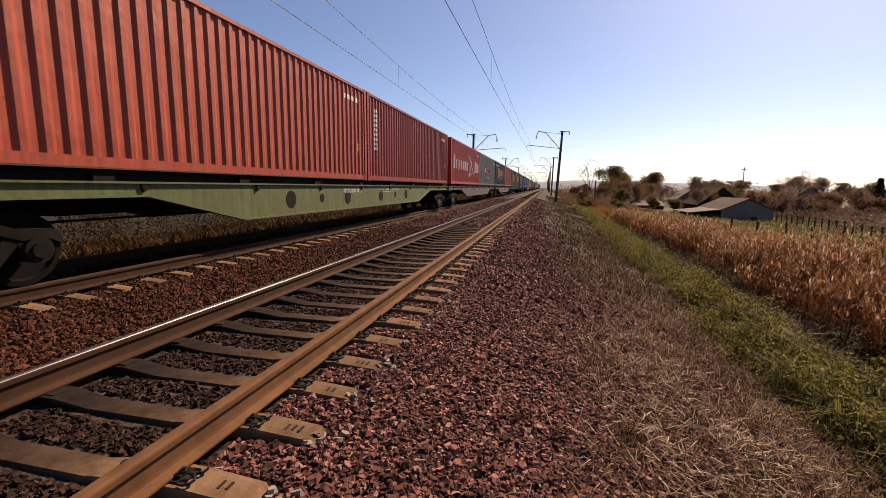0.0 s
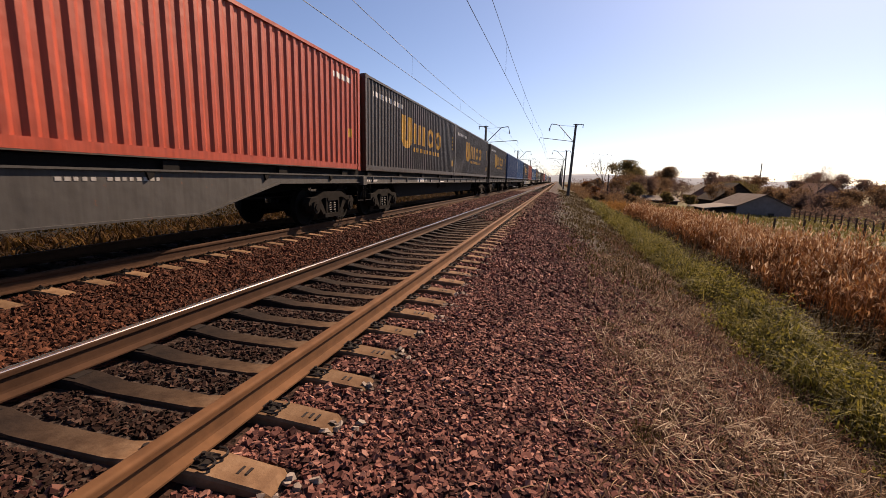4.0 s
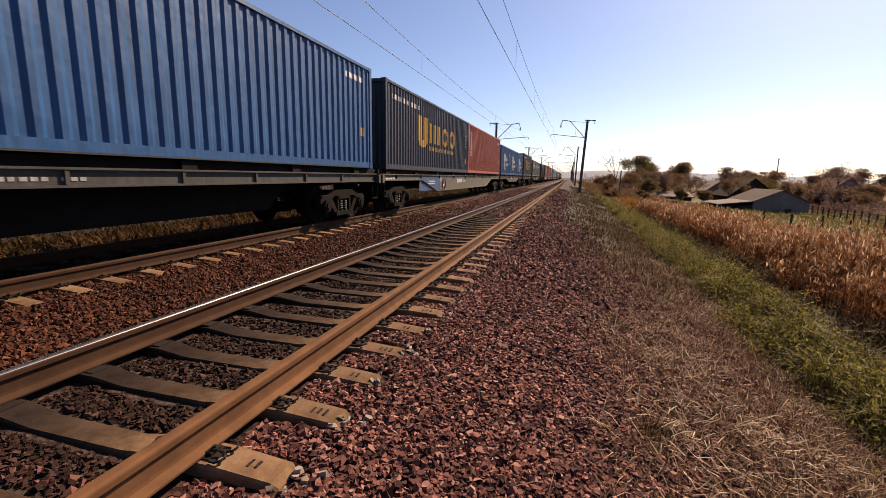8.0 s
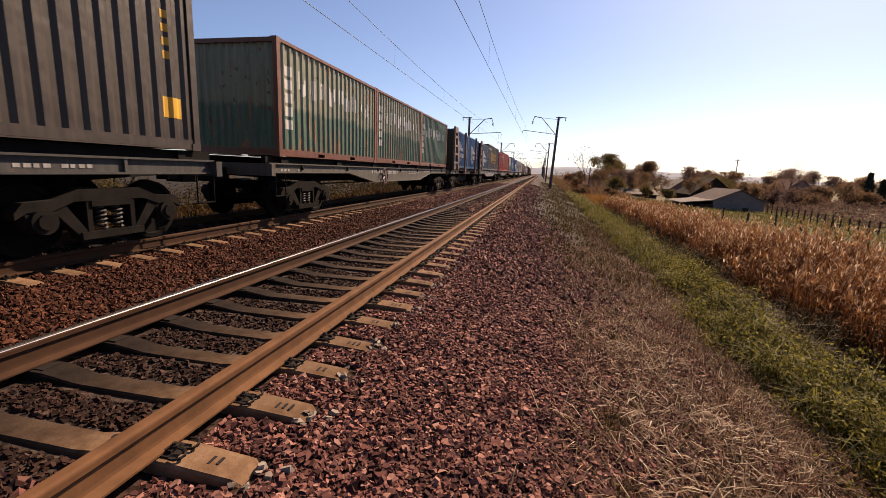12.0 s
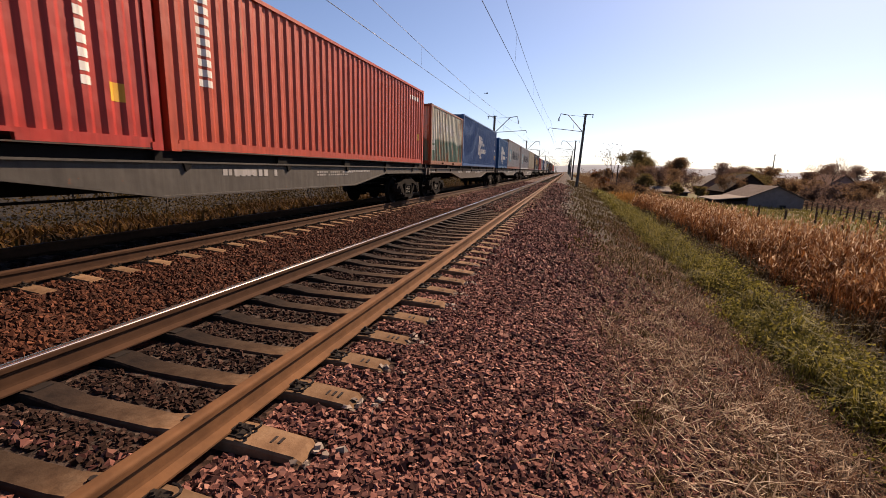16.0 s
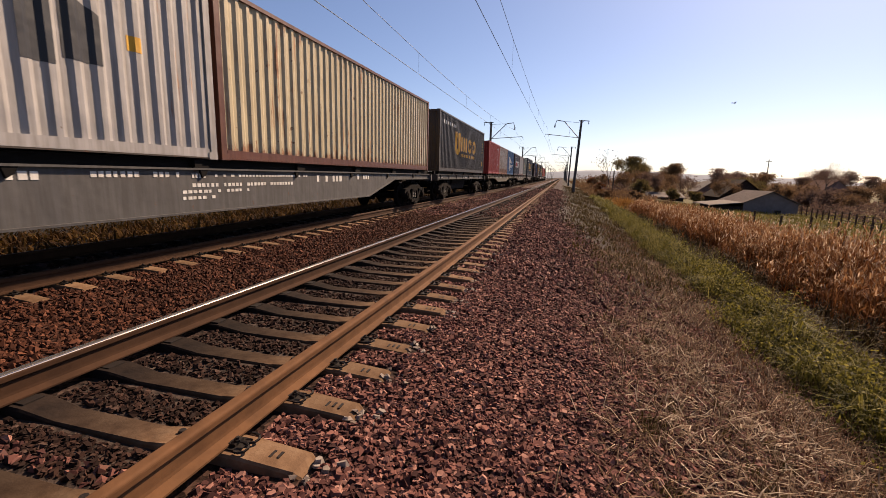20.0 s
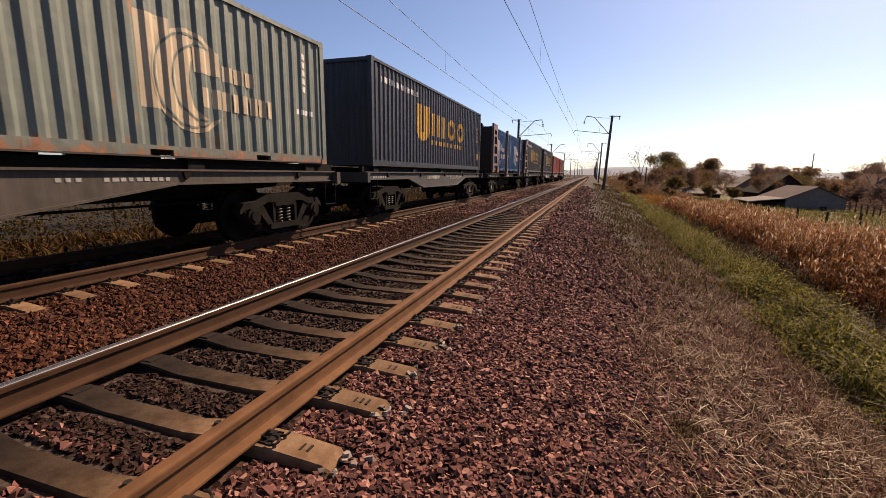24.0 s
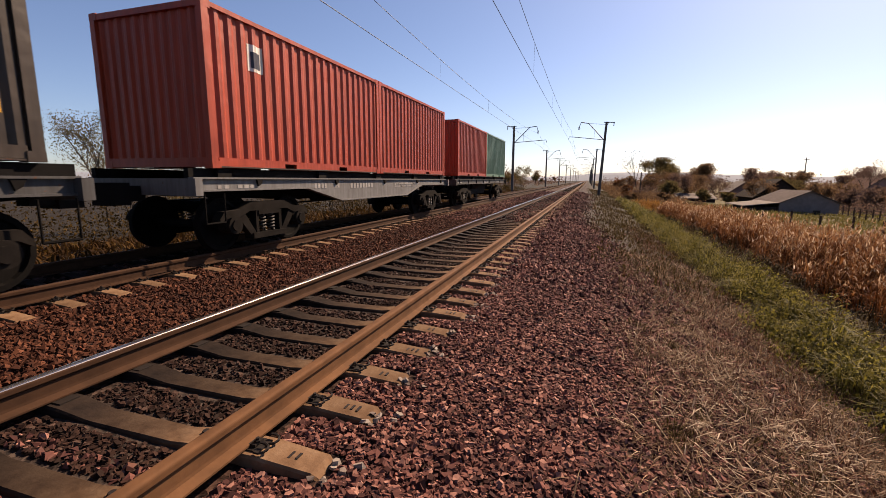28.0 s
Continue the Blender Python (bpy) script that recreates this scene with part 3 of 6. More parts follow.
def spring_mesh():
    """One coil spring as a single bent bar."""
    bm = bmesh.new()
    prev = None
    for k in range(51):
        a = k * math.pi / 5
        c = Vector((0.06 * math.cos(a), 0.06 * math.sin(a), 0.30 + 0.31 * k / 50))
        d = Vector((math.cos(a), math.sin(a), 0))
        cur = [bm.verts.new(c + 0.018 * (math.cos(j * math.pi / 2) * d + math.sin(j * math.pi / 2) * Vector((0, 0, 1)))) for j in range(4)]
        if prev:
            for j in range(4):
                bm.faces.new((prev[j], prev[(j + 1) % 4], cur[(j + 1) % 4], cur[j]))
        prev = cur
    return mesh_of("spring", bm, M["spring"])


def bolster_mesh():
    bm = bmesh.new()
    prism(bm, [(-0.22, 0.62), (0.22, 0.62), (0.22, 0.84), (-0.22, 0.84)], -1.05, 1.05)
    rod(bm, (0, 0, 0.84), (0, 0, 0.98), 0.3, 16)
    for s in (-1, 1):
        box(bm, -0.9, 0.9, s * 0.42 - 0.04, s * 0.42 + 0.04, 0.30, 0.40)
    return mesh_of("bolster", bm, M["dark"])


WHEEL, FRAME, SPRING, BOLSTER = wheelset_mesh(), sideframe_mesh(), spring_mesh(), bolster_mesh()
WHEELS = []


def bogie(parent, y):
    b = part("bogie", BOLSTER, None, parent)
    b.location.y = y
    for s in (-1, 1):
        o = part("side_frame", FRAME, None, b)
        o.location.x = s * 1.02
        o.rotation_euler.z = 0 if s > 0 else math.pi
        for dy in (-0.12, 0.12):
            o = part("spring", SPRING, None, b, "worn grey coil spring")
            o.location = (s * 1.03, dy, 0)
        w = part("wheelset", WHEEL, None, b)
        w.location = (0, s * 0.925, 0.475)
        WHEELS.append((w, s))


def marks(parent, items, x, mat=None):
    """Rows of small bars standing for worn lettering: (y, z, width, height, count)."""
    bm = bmesh.new()
    for y, z, w, h, n in items:
        step = w / n
        for k in range(n):
            if random.random() < 0.12:
                continue
            box(bm, x, x + 0.004, y + k * step, y + k * step + step * random.uniform(0.5, 0.8), z, z + h)
    tagged(part("small_lettering", bm, mat or M["white"], parent, "small worn white lettering"), kind="stuff")


def wagon(s0, s1, style, col, label, ports=(), extra=()):
    """A container flat wagon whose load lies from s0 to s1 along the train."""
    half = (s1 - s0) / 2 + 0.35
    mid = (s0 + s1) / 2
    t = thing("flat_wagon", label, "railway wagon", "wagons of the train", (FAR, mid, 0))
    MOVING.append((t, mid, 0.0))
    mat = painted("sill_paint", tuple(v * 0.38 for v in col), 0.35, 0.25, 0.65)
    top, end_z, deep = 1.28, 1.11, 0.79 if half < 11 else 0.60
    bog = half - 1.75 if style != "low" else half - 2.0
    if style == "belly":
        a, b = (half - 2.95, half - 4.35) if half < 8 else (half - 4.2, half - 6.4)
        line = [(-half, top), (half, top), (half, end_z), (a, end_z), (b, deep), (-b, deep), (-a, end_z), (-half, end_z)]
    else:
        line = [(-half, top), (half, top), (half, top - 0.19), (-half, top - 0.19)]
    for s in (-1, 1):
        bm = bmesh.new()
        prism(bm, line, s * 1.115 - 0.015, s * 1.115 + 0.015)
        o = part("side_sill", bm, mat, t)
        low = [(y, z) for y, z in line if z < top - 0.01]
        for (ya, za), (yb, zb) in zip(low, low[1:]):
            bm = bmesh.new()
            prism(bm, [(ya, za), (yb, zb), (yb, zb - 0.03), (ya, za - 0.03)], s * 1.14 - 0.08, s * 1.14 + 0.05)
            part("flange", bm, mat, o)
        bm = bmesh.new()
        prism(bm, [(-half, top), (half, top), (half, top + 0.03), (-half, top + 0.03)], s * 1.12 - 0.06, s * 1.12 + 0.06)
        part("flange", bm, mat, o)
        # dark discs laid on the sill, standing for the shade inside round holes
        for y, r in ports:
            bm = bmesh.new()
            rod(bm, (s * 1.126, y, (top + deep) / 2), (s * 1.136, y, (top + deep) / 2), r, 20)
            part("access_port", bm, M["dark"], o, "round dark opening in the sill")
    bm = bmesh.new()
    prism(bm, [(-half, 1.27), (half, 1.27), (half, 1.02), (bog + 1.2, 0.98), (bog - 1.9, 0.80), (-bog + 1.9, 0.80), (-bog - 1.2, 0.98), (-half, 1.02)], -0.22, 0.22)
    for k in range(int(half * 2 / 1.5)):
        y = -half + 0.6 + k * 1.5
        box(bm, -1.09, 1.09, y, y + 0.14, 1.10, 1.25)
    if style != "belly":
        for s in (-1, 1):
            prism(bm, [(-bog + 1.9, 1.09), (bog - 1.9, 1.09), (bog - 2.6, 0.47), (-bog + 2.6, 0.47)], s * 0.62 - 0.03, s * 0.62 + 0.03)
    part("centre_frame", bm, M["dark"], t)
    if style == "low":
        for y in np.arange(-half + 0.9, half - 0.5, 1.7):
            bm = bmesh.new()
            box(bm, 1.128, 1.168, y, y + 0.05, top - 0.186, top - 0.002)
            part("stiffener", bm, mat, t)
    else:
        for y in np.arange(-half + 1.4, half - 0.5, 2.7):
            bm = bmesh.new()
            prism(bm, [(y, top - 0.002), (y + 0.16, top - 0.002), (y + 0.11, top - 0.09), (y + 0.04, top - 0.13)], 1.128, 1.17)
            part("bracket", bm, M["dark"], t)
    for s in (-1, 1):
        bm = bmesh.new()
        box(bm, -1.28, 1.28, s * half - 0.07, s * half + 0.07, 1.02, 1.29)
        part("headstock", bm, mat, t)
        bm = bmesh.new()
        box(bm, -0.13, 0.13, min(s * half, s * (half + 0.45)), max(s * half, s * (half + 0.45)), 0.92, 1.17)
        box(bm, -0.2, 0.2, min(s * (half + 0.3), s * (half + 0.62)), max(s * (half + 0.3), s * (half + 0.62)), 0.87, 1.22)
        part("coupler", bm, M["dark"], t)
        bm = bmesh.new()
        for yy in (0.12, 0.52):
            rod(bm, (1.24, s * (half - yy), 1.05), (1.24, s * (half - yy), 0.55), 0.014, 6)
        rod(bm, (1.24, s * (half - 0.12), 0.56), (1.24, s * (half - 0.52), 0.56), 0.018, 6)
        part("footstep", bm, M["wheel"], t)
        bogie(t, s * bog)
    bm = bmesh.new()
    rod(bm, (0.62, -1.6, 0.92), (0.62, -0.3, 0.92), 0.17, 14)
    rod(bm, (-0.5, -0.9, 0.86), (-0.5, 0.3, 0.86), 0.2, 14)
    rod(bm, (0.45, -bog + 0.8, 0.74), (0.45, bog - 0.8, 0.74), 0.02, 6)
    part("brake_gear", bm, M["dark"], t)
    for sx in (-1, 1):
        for y in np.arange(-half + 0.5, half - 0.3, 2.9):
            bm = bmesh.new()
            box(bm, sx * 1.10 - 0.016, sx * 1.10 + 0.06, y, y + 0.3, 1.312, BED - 0.004)
            part("load_pad", bm, M["dark"], t)
    # made-up dark boxes stand for the shade in the open gap under the load
    for sx in (-1, 1):
        bm = bmesh.new()
        box(bm, sx * 1.03 - 0.05, sx * 1.03 + 0.05, -half, half, 1.29, BED - 0.006)
        part("load_rail", bm, M["dark"], t)
    n = [(random.uniform(-half * 0.5, 0), top - 0.2, 1.1, 0.11, 8), (random.uniform(0.5, half * 0.5), top - 0.14, 1.5, 0.05, 14), (-half + 0.5, top - 0.16, 0.9, 0.06, 6)]
    if style == "belly":
        n += [(-1.6, 1.06, 1.3, 0.13, 8), (1.2, 1.12, 1.9, 0.04, 18), (1.2, 1.05, 1.6, 0.04, 15)]
    if extra:
        n = n[2:3] + [(a - mid, z, w, h, c) for a, z, w, h, c in extra]
    marks(t, n, 1.132, M["white"] if extra else M["faded_white"])
    return t


RIB = 0.278


def rib_x(u):
    """Depth of the corrugated side at u metres along it: 0 at the crest."""
    p = (u / RIB) % 1.0
    if p < 0.26:
        return 0.0
    if p < 0.5:
        return -0.036 * (p - 0.26) / 0.24
    if p < 0.76:
        return -0.036
    return -0.036 * (1 - (p - 0.76) / 0.24)


def side_breaks(u0, u1):
    k0, k1 = int(u0 / RIB) - 1, int(u1 / RIB) + 2
    return [u0, *[u for k in range(k0, k1) for u in ((k + q) * RIB for q in (0, 0.26, 0.5, 0.76)) if u0 + 1e-4 < u < u1 - 1e-4], u1]


PAINT = {}
# flange coat: shade under containers put in the colour; below, coats with more wear than the rest
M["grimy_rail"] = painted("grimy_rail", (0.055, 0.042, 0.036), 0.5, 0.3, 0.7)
M["worn_white"] = painted("worn_white_marking", (0.8, 0.77, 0.69), 0.4, 0.2)
M["cream"] = painted("cream_marking", (0.62, 0.50, 0.34), 0.15, 0.2)
WEAR = {
    "worn_green": dict(runs=0.35, foot=0.2),
    "bleached_green": dict(lower=(0.11, 0.19, 0.125), runs=0.5, foot=0.2),
    "green_white": dict(lower=(0.2, 0.31, 0.2), runs=0.75, foot=0.0),
    "cream_grey": dict(runs=0.3, foot=0.25),
    "sand_cream": dict(runs=0.45, foot=0.3),
    "rusty_white": dict(runs=0.8, foot=0.65),
    "off_white": dict(runs=0.25, foot=0.2),
    "pale_grey": dict(runs=0.1),
    "sage_grey": dict(runs=0.2, foot=0.15),
    "orange_red": dict(runs=0.15),
    "brown_grey": dict(runs=0.2),
    "crimson_light": dict(runs=0.1),
}


def paint_of(name, col, rust=0.25, fade=0.3):
    if name not in PAINT:
        PAINT[name] = painted(name, col, rust, fade, **WEAR.get(name, {}))
    return PAINT[name]


def conform(bm, u0, u1, lo, hi, flip, length, step=0.035):
    """A painted shape on the ribs of the side: between lo(u) and hi(u) from u0 to u1."""
    us = sorted({*side_breaks(u0, u1), *np.arange(u0, u1, step)})
    prev = None
    for u in us:
        a, b = lo(u), hi(u)
        x = 1.195 + rib_x(u) + 0.004
        cur = (bm.verts.new((x, u - length / 2, a)), bm.verts.new((x, u - length / 2, max(b, a + 0.001))))
        if prev:
            bm.faces.new((prev[0], cur[0], cur[1], prev[1]))
        prev = cur


def bar(bm, u0, u1, z0, z1, L):
    conform(bm, u0, u1, lambda u: z0, lambda u: z1, 0, L)


def ring(bm, uc, zc, ru, rz, t, L, gap=False):
    """An upright elliptical ring of thickness t."""
    def arc(u, a, b):
        k = max(0.0, 1 - ((u - uc) / a) ** 2)
        return b * math.sqrt(k)
    iu, iz = ru - t, rz - t
    conform(bm, uc - ru, uc - iu, lambda u: zc - arc(u, ru, rz), lambda u: zc + arc(u, ru, rz), 0, L)
    conform(bm, uc - iu, uc + iu, lambda u: zc + arc(u, iu, iz), lambda u: zc + arc(u, ru, rz), 0, L)
    conform(bm, uc - iu, uc + iu, lambda u: zc - arc(u, ru, rz), lambda u: zc - arc(u, iu, iz), 0, L)
    if not gap:
        conform(bm, uc + iu, uc + ru, lambda u: zc - arc(u, ru, rz), lambda u: zc + arc(u, ru, rz), 0, L)


def disc(bm, uc, zc, ru, rz, L):
    def arc(u):
        return rz * math.sqrt(max(0.0, 1 - ((u - uc) / ru) ** 2))
    conform(bm, uc - ru, uc + ru, lambda u: zc - arc(u), lambda u: zc + arc(u), 0, L)


def bars(bm, u0, u1, z0, z1, n, L, fill=0.7):
    st = (u1 - u0) / n
    for k in range(n):
        bar(bm, u0 + k * st, u0 + k * st + st * fill, z0, z1, L)


def container(s0, length, height, colour, label, logo=None, paint=(0.3, 0.05, 0.04), rust=0.25, fade=0.14, base=BED, trim=None):
    mid = s0 + length / 2
    t = thing("shipping_container", label, "shipping container", "containers on the train", (FAR, mid, base))
    MOVING.append((t, mid, base))
    mat = paint_of(colour, paint, rust, fade)
    fr = paint_of(trim[0], trim[1], 0.5, 0.3) if trim else mat
    L, H, W = length, height, 1.219
    z0, z1 = 0.17, H - 0.075
    us = side_breaks(0.12, L - 0.12)
    for s in (-1, 1):
        bm = bmesh.new()
        prev = None
        for u in us:
            x = s * (1.195 + rib_x(u))
            cur = (bm.verts.new((x, u - L / 2, z0)), bm.verts.new((x, u - L / 2, z1)))
            if prev:
                bm.faces.new((prev[0], cur[0], cur[1], prev[1]) if s > 0 else (cur[0], prev[0], prev[1], cur[1]))
            prev = cur
        part("side_wall", mesh_of("side_wall", bm, mat, fix=False), None, t)
    for s in (-1, 1):
        bm = bmesh.new()
        prev = None
        for k in range(-22, 23):
            x = k * 0.05
            y = s * (L / 2 - 0.05 - (0.035 if k % 4 < 2 else 0.0))
            cur = (bm.verts.new((x, y, z0)), bm.verts.new((x, y, z1)))
            if prev:
                bm.faces.new((prev[0], cur[0], cur[1], prev[1]))
            prev = cur
        part("end_wall", bm, mat, t)
    bm = bmesh.new()
    prev = None
    for k in range(int(L / 0.105)):
        y = -L / 2 + 0.1 + k * (L - 0.2) / int(L / 0.105)
        z = H - 0.02 - (0.02 if k % 2 else 0)
        cur = (bm.verts.new((-1.17, y, z)), bm.verts.new((1.17, y, z)))
        if prev:
            bm.faces.new((prev[0], prev[1], cur[1], cur[0]))
        prev = cur
    box(bm, -1.19, 1.19, -L / 2 + 0.06, L / 2 - 0.06, H - 0.075, H - 0.045)
    part("roof", bm, mat, t)
    for sx in (-1, 1):
        bm = bmesh.new()
        box(bm, sx * W - (0.06 if sx > 0 else 0), sx * W + (0 if sx > 0 else 0.06), -L / 2 + 0.16, L / 2 - 0.16, H - 0.085, H - 0.012)
        part("top_rail", bm, fr, t)
        bm = bmesh.new()
        x0, x1 = (W - 0.075, W - 0.012) if sx > 0 else (-W + 0.012, -W + 0.075)
        f0, f1 = (W - 0.06, W - 0.006) if sx > 0 else (-W + 0.006, -W + 0.06)
        pk = [-L / 2 + 0.16, *([-1.2, -0.84, 0.84, 1.2] if L < 8 else []), L / 2 - 0.16]
        foot = [(pk[0], 0.035)]
        for pa, pb in zip(pk[1:-1:2], pk[2:-1:2]):
            foot += [(pa, 0.035), (pa, 0.12), (pb, 0.12), (pb, 0.035)]
        prism(bm, [*foot, (pk[-1], 0.035), (pk[-1], 0.175), (pk[0], 0.175)], x0, x1)
        o = part("bottom_rail", bm, fr, t)
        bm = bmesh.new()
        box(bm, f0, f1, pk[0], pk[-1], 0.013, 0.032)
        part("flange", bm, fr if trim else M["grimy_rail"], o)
        for sy in (-1, 1):
            bm = bmesh.new()
            xa, xb = sorted((sx * W, sx * (W - 0.11)))
            ya, yb = sorted((sy * L / 2, sy * (L / 2 - 0.13)))
            box(bm, xa, xb, ya, yb, 0.118, H - 0.118)
            p = part("corner_post", bm, fr, t)
            for z in (0.0, H - 0.118):
                bm = bmesh.new()
                xa, xb = sorted((sx * (W + 0.002), sx * (W - 0.16)))
                ya, yb = sorted((sy * (L / 2 + 0.002), sy * (L / 2 - 0.178)))
                box(bm, xa, xb, ya, yb, z, z + 0.118)
                part("corner_casting", bm, fr, p)
    bm = bmesh.new()
    for sy in (-1, 1):
        ya, yb = sorted((sy * (L / 2 - 0.005), sy * (L / 2 - 0.08)))
        box(bm, -1.1, 1.1, ya, yb, H - 0.11, H - 0.015)
        box(bm, -1.1, 1.1, ya, yb, 0.02, 0.17)
    box(bm, -1.14, 1.14, -L / 2 + 0.1, L / 2 - 0.1, 0.13, 0.16)
    part("end_frames", bm, fr, t)
    if logo:
        logo(t, L, H, colour) if logo is logo_arcs else logo(t, L, H)
    return t


def logo_parts(t, **groups):
    """Every painted shape is a part of its own; small ones stay together."""
    for name, (bm, mat) in groups.items():
        bm.verts.index_update()
        seen, shapes = set(), []
        for v in bm.verts:
            if v.index in seen:
                continue
            stack, piece = [v], []
            seen.add(v.index)
            while stack:
                q = stack.pop()
                piece.append(q)
                for e in q.link_edges:
                    o = e.other_vert(q)
                    if o.index not in seen:
                        seen.add(o.index)
                        stack.append(o)
            ys, zs = [q.co.y for q in piece], [q.co.z for q in piece]
            shapes.append([min(ys), max(ys), min(zs), max(zs), piece])
        merged = True
        while merged:
            merged = False
            for a in range(len(shapes)):
                for b in range(a + 1, len(shapes)):
                    p, q = shapes[a], shapes[b]
                    if p[0] < q[1] + 0.02 and q[0] < p[1] + 0.02 and p[2] < q[3] + 0.02 and q[2] < p[3] + 0.02:
                        shapes[a] = [min(p[0], q[0]), max(p[1], q[1]), min(p[2], q[2]), max(p[3], q[3]), p[4] + q[4]]
                        del shapes[b]
                        merged = True
                        break
                if merged:
                    break
        small = []
        for y0, y1, z0, z1, piece in shapes:
            if (y1 - y0) * (z1 - z0) < 0.1:
                small += piece
            else:
                shape_part(t, piece, mat, "")
        if small:
            shape_part(t, small, mat, "stuff")
        bm.free()


def shape_part(t, piece, mat, kind):
    at = {q.index: k for k, q in enumerate(piece)}
    faces = {f for q in piece for f in q.link_faces}
    me = bpy.data.meshes.new("marking")
    me.from_pydata([tuple(q.co) for q in piece], [], [[at[q.index] for q in f.verts] for f in sorted(faces, key=lambda f: f.verts[0].index)])
    me.materials.append(mat)
    tagged(part("marking" if not kind else "small_lettering", me, None, t), kind=kind)


def logo_yellow(t, L, H):
    """One large and four smaller yellow shapes over a row of small blocks, white bars at the top corner."""
    bm = bmesh.new()
    u, z1 = 3.3, H - 0.72
    # a shield split by a slot, then plain blocks and rings
    conform(bm, u, u + 0.5, lambda q: z1 - 0.86 - 0.36 * math.sqrt(max(0, 1 - ((q - u - 0.6) / 0.62) ** 2)), lambda q: z1, 0, L)
    conform(bm, u + 0.7, u + 1.2, lambda q: z1 - 0.86 - 0.36 * math.sqrt(max(0, 1 - ((q - u - 0.6) / 0.62) ** 2)), lambda q: z1, 0, L)
    conform(bm, u + 0.5, u + 0.7, lambda q: z1 - 0.86 - 0.36 * math.sqrt(max(0, 1 - ((q - u - 0.6) / 0.62) ** 2)), lambda q: z1 - 0.93, 0, L)
    bar(bm, 4.76, 5.04, 1.2, 2.02, L)
    bar(bm, 5.36, 5.66, 1.2, 2.02, L)
    bar(bm, 6.0, 6.36, 1.2, 2.02, L)
    ring(bm, 7.22, 1.61, 0.5, 0.42, 0.2, L)
    ring(bm, 8.55, 1.61, 0.5, 0.42, 0.2, L)
    bars(bm, 4.72, 9.0, 0.88, 1.05, 9, L, 0.5)
    logo_parts(t, marking=(bm, M["yellow"]))
    bm = bmesh.new()
    bars(bm, 0.65, 3.45, H - 0.54, H - 0.38, 17, L, 0.55)
    logo_parts(t, small=(bm, M["white"]))
    bm = bmesh.new()
    bar(bm, L - 0.7, L - 0.32, 0.5, 0.82, L)
    for k in range(4):
        bar(bm, L - 0.62, L - 0.52, 1.4 + 0.2 * k, 1.52 + 0.2 * k, L)
    logo_parts(t, plate=(bm, M["yellow"]))


def logo_arcs(t, L, H, coat="sky_blue"):
    """White block crossed by curved strokes, with two rows of bars beside it."""
    u, z = (1.8, 1.92) if L < 8 else (4.75, 2.05)

    def lay(items, mat, up):
        bm = bmesh.new()
        for fn, *a in items:
            fn(bm, *a, L)
        for v in bm.verts:
            v.co.x += up
        logo_parts(t, marking=(bm, mat))

    white = M["cream"] if coat == "sage_grey" else M["white"]
    blue = PAINT[coat]
    lay([(bar, u, u + 0.5, z - 1.24, z)], white, 0.0)
    lay([(disc, u + 0.82, z - 0.78, 0.66, 0.74)], white, 0.003)
    lay([(disc, u + 1.16, z - 0.80, 0.40, 0.50)], blue, 0.006)
    lay([(ring, u + 0.80, z - 0.78, 0.60, 0.68, 0.035), (ring, u + 0.98, z - 0.78, 0.50, 0.56, 0.035)], blue, 0.009)
    lay([(bar, u + 0.88, u + 1.34, z - 0.62, z - 0.26), (bar, u + 1.42, u + 1.6, z - 0.66, z - 0.42), (bar, u + 1.66, u + 1.84, z - 0.66, z - 0.42), (bar, u + 1.9, u + 2.1, z - 0.66, z - 0.42)], white, 0.012)
    lay([(bars, u + 0.98, u + 2.62, z - 1.12, z - 0.82, 8)], white, 0.012)
    bm = bmesh.new()
    for k in range(5):
        bar(bm, L - 0.75, L - 0.62, H - 0.5 - 0.16 * k, H - 0.39 - 0.16 * k, L)
    bars(bm, L - 0.95, L - 0.4, H - 1.6, H - 1.5, 4, L)
    logo_parts(t, codes=(bm, M["white"]))
    if L > 8:
        lay([(bar, L - 0.66, L - 0.36, 0.62, 0.96), (bar, L - 0.42, L - 0.3, H - 0.75, H - 0.6)], M["yellow"], 0.0)


def logo_codes(t, L, H):
    """A column of white identification bars."""
    bm = bmesh.new()
    for k in range(9):
        bar(bm, 0.68 if L > 8 else 5.0, 0.96 if L > 8 else 5.14, H - 0.55 - 0.16 * k, H - 0.44 - 0.16 * k, L)
    bars(bm, L - 1.5, L - 0.5, H - 0.5, H - 0.36, 7, L)
    logo_parts(t, codes=(bm, M["white"]))
    bm = bmesh.new()
    bar(bm, L - 0.70, L - 0.5, H - 1.98, H - 1.74, L)
    logo_parts(t, plate=(bm, M["yellow"]))


